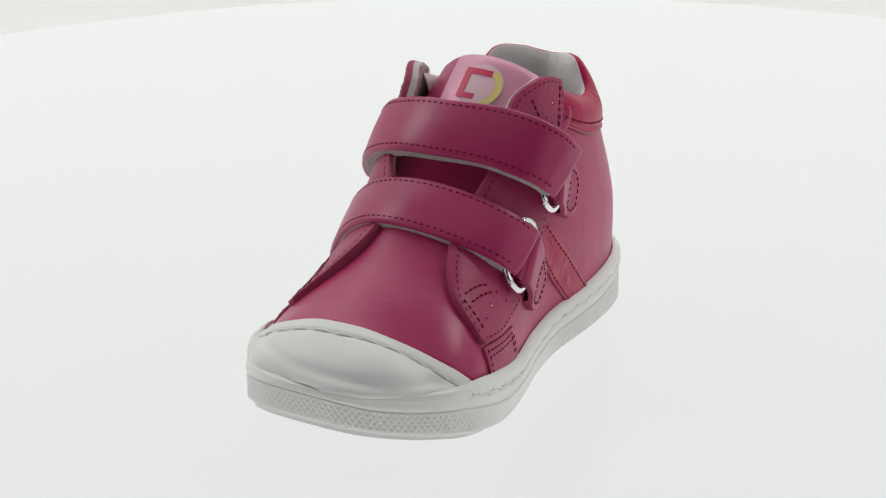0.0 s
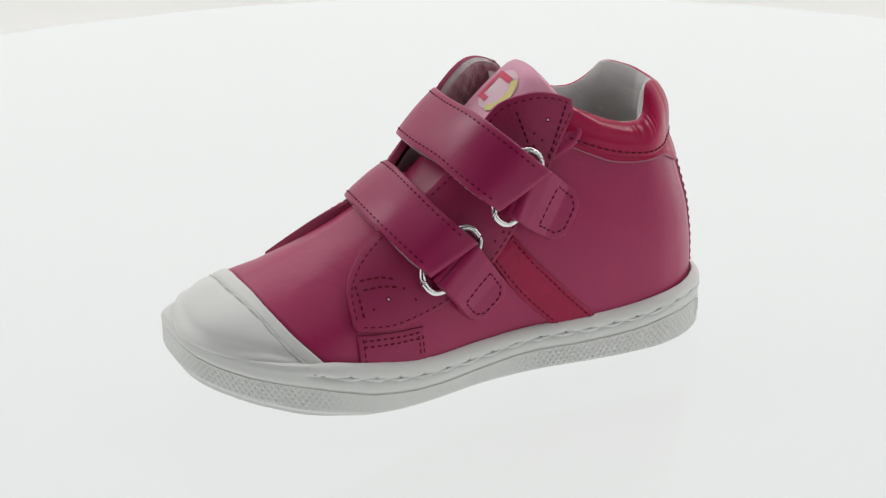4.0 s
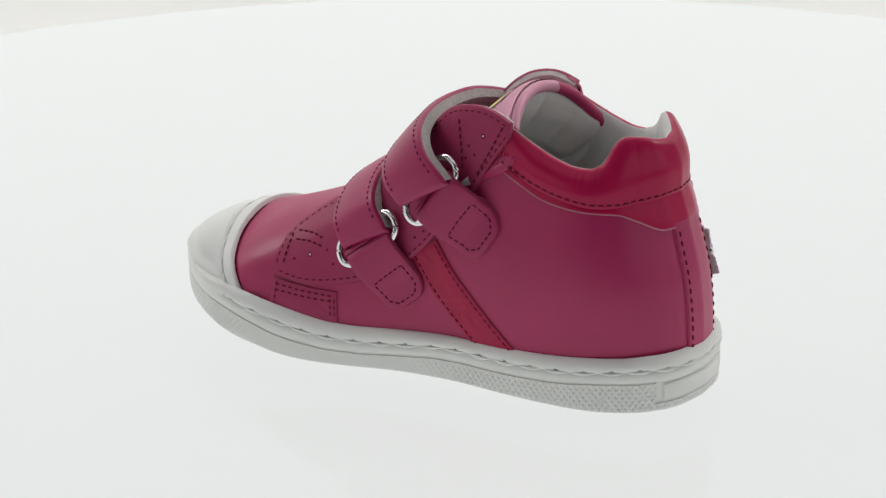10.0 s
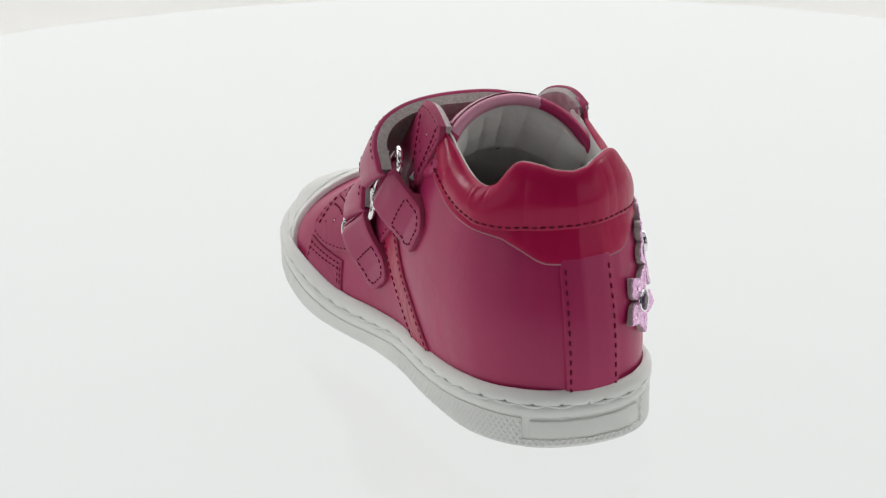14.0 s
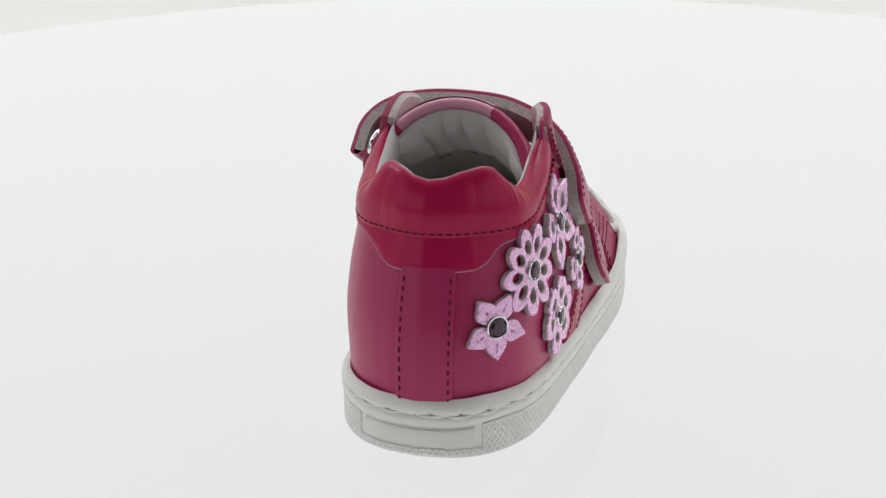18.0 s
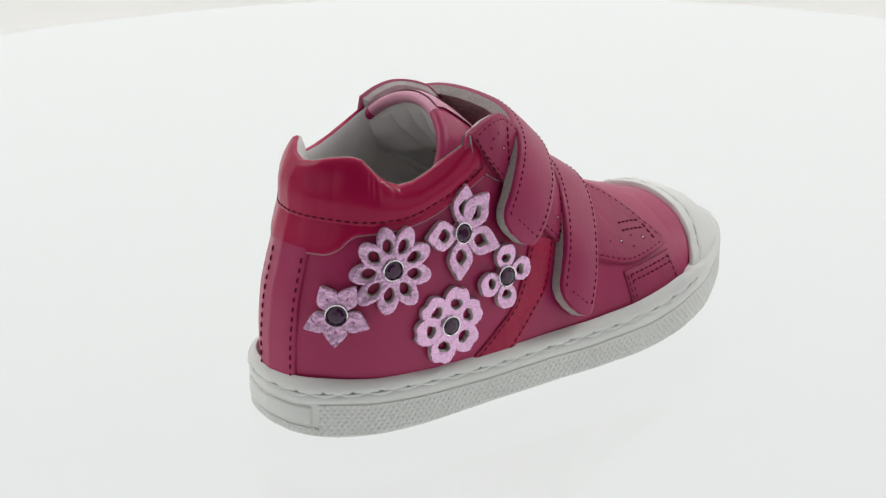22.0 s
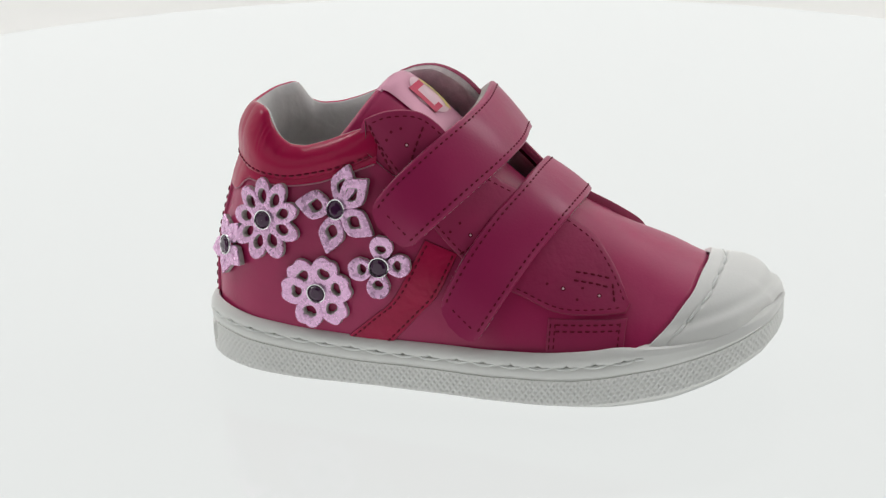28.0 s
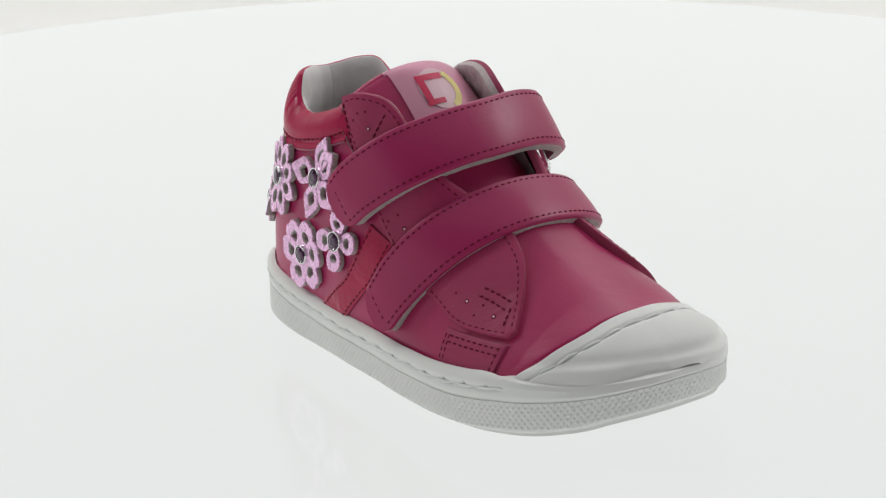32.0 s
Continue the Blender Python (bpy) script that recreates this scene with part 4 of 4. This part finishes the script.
# ---- straps ----
def strap(front, rear):
    """A strap between its toe-side and heel-side edges, given from the ring end to the free end."""
    n, m = 90, 14
    a, b = spline(front, n), spline(rear, n)
    s = np.linspace(0, np.linalg.norm(np.diff((a + b) / 2, axis=0), axis=1).sum(), n)
    end = s[-1] - s
    r = 5.0
    pinch = np.where(end < r, r - np.sqrt(np.maximum(r * r - (r - end) ** 2, 0)), 0.0)
    w = np.linalg.norm(b - a, axis=1)
    vs, hv = edged(m, 0.045)
    t = np.gradient((a + b) / 2, axis=0)
    nrm = np.cross(t, b - a)
    nrm /= np.linalg.norm(nrm, axis=1, keepdims=True)
    mid = (a + b) / 2
    if np.sum(nrm * (mid - np.array([3, -5, 30]))) < 0:
        nrm = -nrm
    V = np.clip(vs[None, :], (pinch / w)[:, None], 1 - (pinch / w)[:, None])

    def lay(off, V):
        crown = 0.5 * (1 - (2 * V - 1) ** 2)
        return a[:, None] + (b - a)[:, None] * V[..., None] + nrm[:, None] * (off + crown)[..., None]
    H = np.broadcast_to(hv[None, :], V.shape)
    top = lay(H * 1.2, V)
    tip = lay(0 * H[-1:], V)[-1:]
    t0 = t[0] / np.linalg.norm(t[0])
    hook = [top[0] - t0 * (1.5 * math.sin(g)) - nrm[0] * (1.5 * (1 - math.cos(g))) for g in (3.0, 2.4, 1.8, 1.2, 0.6)]
    top = np.concatenate([np.array(hook), top, tip], 0)
    ob = part("strap", top.reshape(-1, 3), grid_faces(n + 6, len(vs)), STRAP, SHOE, "smooth magenta leather strap")
    under = lay(-2.7 + 0 * H, V)
    wall0, wall1 = lay(0 * H, V)[:, :1], lay(0 * H, V)[:, -1:]
    U = np.concatenate([wall0, under, wall1], 1)
    U = np.concatenate([U, np.repeat(lay(0 * H, V)[-1:, :1], U.shape[1], 1) * 0 + np.concatenate([wall0[-1:], lay(0 * H, V)[-1:], wall1[-1:]], 1)], 0)
    pad = part("hook_pad", U.reshape(-1, 3), grid_faces(n + 1, U.shape[1]), FELT, ob, "grey hook-and-loop underside")
    for v0 in (0.1, 0.9):
        k = np.arange(3, n - 3)
        off = np.clip(pinch[k] / w[k], 0, 0.4)
        vv = np.full(len(k), v0) + (off if v0 < 0.5 else -off)
        p = a[k] + (b[k] - a[k]) * vv[:, None] + nrm[k] * (1.2 + 0.5 * (1 - (2 * vv - 1) ** 2))[:, None]
        stitches("strap_stitching", p, nrm[k], 1.95, 1.05, 0.26, THREAD, ob)
    i = n - 5
    vv = np.linspace(0.2, 0.8, 20)
    p = a[i] + (b[i] - a[i]) * vv[:, None] + nrm[i] * 1.55
    stitches("strap_stitching", p, np.repeat(nrm[i:i + 1], 20, 0), 1.95, 1.05, 0.26, THREAD, ob)
    # pale thread that holds the pad
    k = np.arange(4, n - 6)
    p = a[k] - nrm[k] * 0.7
    stitches("pad_stitching", p, (a[k] - b[k]) / w[k][:, None], 2.1, 1.1, 0.16, SUEDE, pad)
    # loose fibres on the pad's edges
    V3, F3 = [], []
    for _ in range(260):
        j = random.randrange(4, n - 2)
        e = random.choice((0, -1))
        p = under[j, e] + nrm[j] * random.uniform(-0.2, 1.2)
        q = p + (a[j] - b[j] if e == 0 else b[j] - a[j]) / w[j] * random.uniform(0.05, 0.3) + np.array([random.uniform(-0.2, 0.2) for _ in range(3)])
        k = len(V3)
        V3 += [p, p + t[j] / np.linalg.norm(t[j]) * 0.22, q]
        F3.append((k, k + 1, k + 2))
    tagged(part("pad_fibres", V3, F3, FELT, ob, "loose grey fibres of the pad", fix=False), kind="stuff")
    return ob


strap([(-27.8, 2.6, 50.6), (-26.4, 7.4, 54.4), (-21.5, 10.8, 57.4), (-12.5, 13.2, 59.7), (0, 15.6, 60.4), (12.5, 14.8, 59.3), (24.5, 9.4, 54.4), (32, 1.8, 47.2), (34.4, -5.2, 40.0)],
      [(-27.4, -12.2, 59.3), (-26.6, -5.8, 65.2), (-22, -1.1, 69.4), (-13, 2.0, 71.8), (0, 4.1, 72.0), (12.5, 3.3, 70.8), (24.5, -1.7, 66.5), (32, -9.2, 58.8), (35.0, -15.6, 50.4)])
strap([(-27.6, 21.4, 35.0), (-24.6, 25.8, 39.4), (-14, 30.2, 44.0), (-1, 31.8, 45.8), (11, 30.5, 44.2), (22, 25.6, 37.6), (31, 19.2, 26.8), (35.7, 13.3, 16.0)],
      [(-26.4, 7.8, 42.2), (-23.2, 13.6, 47.8), (-13.5, 17.6, 52.4), (-1, 19.0, 54.2), (11, 18.2, 52.7), (22, 14.0, 47.4), (30.5, 8.8, 38.2), (35.4, 3.2, 25.2)])


def buckle(p0, p1, half, ends, lift0):
    """A ring on a leather tab. p0: middle of the ring, p1: the tab's rounded end, both as (station, height); lift0: how far the ring stands off."""
    p0, p1 = np.array(p0, float), np.array(p1, float)
    L = np.linalg.norm(p1 - p0)
    d = (p1 - p0) / L
    w = np.array([-d[1], d[0]])
    r = 5.4
    us, hu = edged(30, 0.05, 0.05)
    vs, hv = edged(12, 0.06)
    U, V = np.meshgrid(us, vs, indexing="ij")
    dist = U * L
    over_ = np.clip(dist - (L - r), 0, r)
    h = (half - r + np.sqrt(np.maximum(r * r - over_ ** 2, 0))) * (1 - 0.06 * U)
    yz = p0 + d * dist[..., None] + w * ((V * 2 - 1) * h)[..., None]
    stand = ([0, 0.1, 0.3, 0.55, 0.7, 1], [lift0 - 0.3, lift0 + 0.5, lift0 * 0.72 + 1.0, lift0 * 0.25 + 1.6, 1.9, 1.5])
    lift = np.interp(U, *stand)
    H = np.minimum(hu[:, None], hv[None, :])
    off = np.where(U < 0.5, lift - 1.6 * (1 - H), lift * H - 0.2 * (1 - H))
    P = on(-1.0, yz[..., 0], yz[..., 1], off)
    tab_ = part("ring_tab", P.reshape(-1, 3), grid_faces(*U.shape), [STRAP, EDGE], SHOE, "magenta leather tab with a rounded stitched end", slots=border(*U.shape))
    # stitched box at the end
    loop = []
    for x, v in ((0.5, -0.72), (0.8, -0.7), (0.91, -0.42), (0.91, 0.42), (0.8, 0.7), (0.5, 0.72), (0.49, 0.0), (0.5, -0.72)):
        loop.append(p0 + d * L * x + w * half * v * (1 - 0.06 * x))
    q = even(np.array(loop), 90)
    liftq = np.interp(((q - p0) @ d) / L, *stand)
    s = np.full(90, -1.0)
    stitches("tab_stitching", on(s, q[:, 0], q[:, 1], liftq + 0.05), normal(s, q[:, 0], q[:, 1]), 1.8, 1.15, 0.24, THREAD, tab_)
    # the folded end of the tab round the ring's bar
    k = 14
    rows = []
    for a in np.linspace(0, math.pi, 9):
        v = np.linspace(-1, 1, k)
        yz = p0 + w * (v * half)[:, None] - d * (1.3 * math.sin(a))
        rows.append(on(-1.0, yz[:, 0], yz[:, 1], lift0 - 1.6 + 1.3 * math.cos(a)))
    part("tab_fold", np.array(rows).reshape(-1, 3), grid_faces(9, k), STRAP, tab_)
    # oval wire ring
    g = np.linspace(0, 2 * math.pi, 56, endpoint=False)
    ca, sa = np.cos(g), np.sin(g)
    ex = np.sign(ca) * np.abs(ca) ** 0.85 * ends[0]
    ey = np.sign(sa) * np.abs(sa) ** 0.85 * ends[1]
    yz = p0 - d * 0.9 + w * ex[:, None] + d * ey[:, None]
    path = on(-1.0, yz[:, 0], yz[:, 1], lift0 - 1.7)
    V, F = tube(path, 0.95, True, 10)
    part("ring", V, F, CHROME, SHOE, "oval chrome wire ring")


buckle((-5.9, 52.4), (-22.0, 41.6), 7.9, (10.0, 4.4), 7.2)
buckle((13.6, 35.8), (1.6, 21.4), 7.4, (9.8, 4.4), 5.0)


# ---- flowers on the right side ----
def flower(y0, z0, petals, mat_label, r_in, r_out, wide, hole_k, point, turn_deg, heart=0.0):
    c0 = arc(1, y0)
    thick = 1.5

    def lay(u, v, off):
        c = c0 + np.asarray(u)
        s, y = station(c)
        return on(s, y, z0 + np.asarray(v), off)
    V, F, S = [], [], []

    def ring_solid(outer, inner, lift=0.0, rib=0.0):
        n = len(outer)
        loops = [(0, 0.1), (0, thick * 0.75), (0.06, thick), (0.3, thick * 1.05), (0.6, thick * 1.05), (0.88, thick * 1.0), (1, thick * 0.7), (1, 0.1)]
        base = len(V)
        for j, (k, off) in enumerate(loops):
            lp = outer * (1 - k) + inner * k
            far = np.linalg.norm(lp, axis=1) / r_out
            groove = rib * np.where(np.arange(n) % 2, 1.0, -1.0) * (1 if 2 <= j <= 5 else 0)
            V.extend(lay(lp[:, 0], lp[:, 1], off + 0.25 + lift * far ** 2 * (1 if j else 0.6) + groove))
        for j in range(len(loops) - 1):
            for i in range(n):
                F.append((base + j * n + i, base + j * n + (i + 1) % n, base + (j + 1) * n + (i + 1) % n, base + (j + 1) * n + i))
                S.append(1 if j == 0 or (j > 4 and hole_k > 0.12) else 0)
    n = 36
    a = np.linspace(0, 2 * math.pi, n, endpoint=False)
    for k in range(petals):
        w = math.radians(turn_deg[k]) if isinstance(turn_deg, tuple) else math.radians(turn_deg) + 2 * math.pi * k / petals
        ln = (r_out - r_in) / 2 * random.uniform(0.97, 1.03)
        t, q = np.cos(a), np.sin(a)
        fx = ln * t
        shape = np.abs(q) ** (1.0 if not point else 1.0)
        taper = (1 - point * np.clip(t, 0, 1) ** 2) * (1 - 0.25 * np.clip(-t, 0, 1))
        fy = np.sign(q) * shape * wide / 2 * taper
        fx = fx + (point * 0.35 * ln * np.clip(t, 0, 1) ** 4) - heart * ln * np.exp(-(q / 0.35) ** 2) * (t > 0)
        ox = np.stack([fx, fy], 1)
        ix = np.stack([fx * hole_k * (0.8 if not heart else 0.62) - 0.1 * ln, fy * hole_k], 1)
        if hole_k < 0.12:
            ix = np.stack([fx * 0.02, fy * 0.02], 1)
        cx = (r_in + r_out) / 2

        def place(p):
            x, y = p[:, 0] + cx, p[:, 1]
            return np.stack([x * math.cos(w) - y * math.sin(w), x * math.sin(w) + y * math.cos(w)], 1)
        ring_solid(place(ox), place(ix), random.uniform(0.3, 1.5), 0.03)
    core = np.stack([np.cos(a), np.sin(a)], 1)
    ring_solid(core * (r_in + 1.3), core * 0.1)
    ob = part("flower", V, F, [BLOSSOM, SUEDE], SHOE, mat_label, slots=S)
    # rivet and stone
    m = 24
    b = np.linspace(0, 2 * math.pi, m, endpoint=False)
    cs = np.stack([np.cos(b), np.sin(b)], 1)
    rows = [(2.75, 1.6), (2.8, 2.2), (2.65, 2.6), (2.4, 2.55), (2.3, 2.2)]
    P = np.stack([lay(cs[:, 0] * r, cs[:, 1] * r, o) for r, o in rows], 1)
    part("rivet", P.reshape(-1, 3), grid_faces(m, len(rows), 0, True), CHROME, ob, "silver rivet rim")
    rows = [(2.4, 2.15), (1.95, 2.65), (1.25, 2.9), (0.02, 2.9)]
    P = np.stack([lay(cs[::3, 0] * r, cs[::3, 1] * r, o) for r, o in rows], 1)
    part("stone", P.reshape(-1, 3), grid_faces(8, len(rows), 0, True), GEM, ob, "dark purple faceted stone", sharp=10)
    return ob


flower(-61.4, 33.1, 5, "small pointed lilac metallic leather flower", 1.2, 7.6, 5.6, 0.05, 0.6, (125, 61, -23, -90, 208))
flower(-48.4, 43.6, 9, "lilac metallic leather flower with nine looped petals", 2.0, 11.2, 5.5, 0.48, 0.0, 23)
flower(-25.5, 48.9, 5, "lilac metallic leather flower with five pointed petals", 1.6, 11.2, 7.6, 0.42, 0.55, (76, 176, 260, 332, 44))
flower(-30.8, 25.9, 6, "lilac metallic leather flower with six heart petals", 1.6, 10.6, 7.9, 0.42, 0.0, (134, 70, 17, -44, -110, 182), heart=0.2)
flower(-12.8, 35.0, 4, "small lilac metallic leather flower with four looped petals", 1.4, 8.6, 6.2, 0.42, 0.0, (86, 7, -92, 192), heart=0.1)


def motions():
    rows = [(float(t), pose(0, 0, 0, 0, 0, turn(t))) for t in range(33)]
    walk(SHOE, rows)
    walk(DISC, rows)


motions()
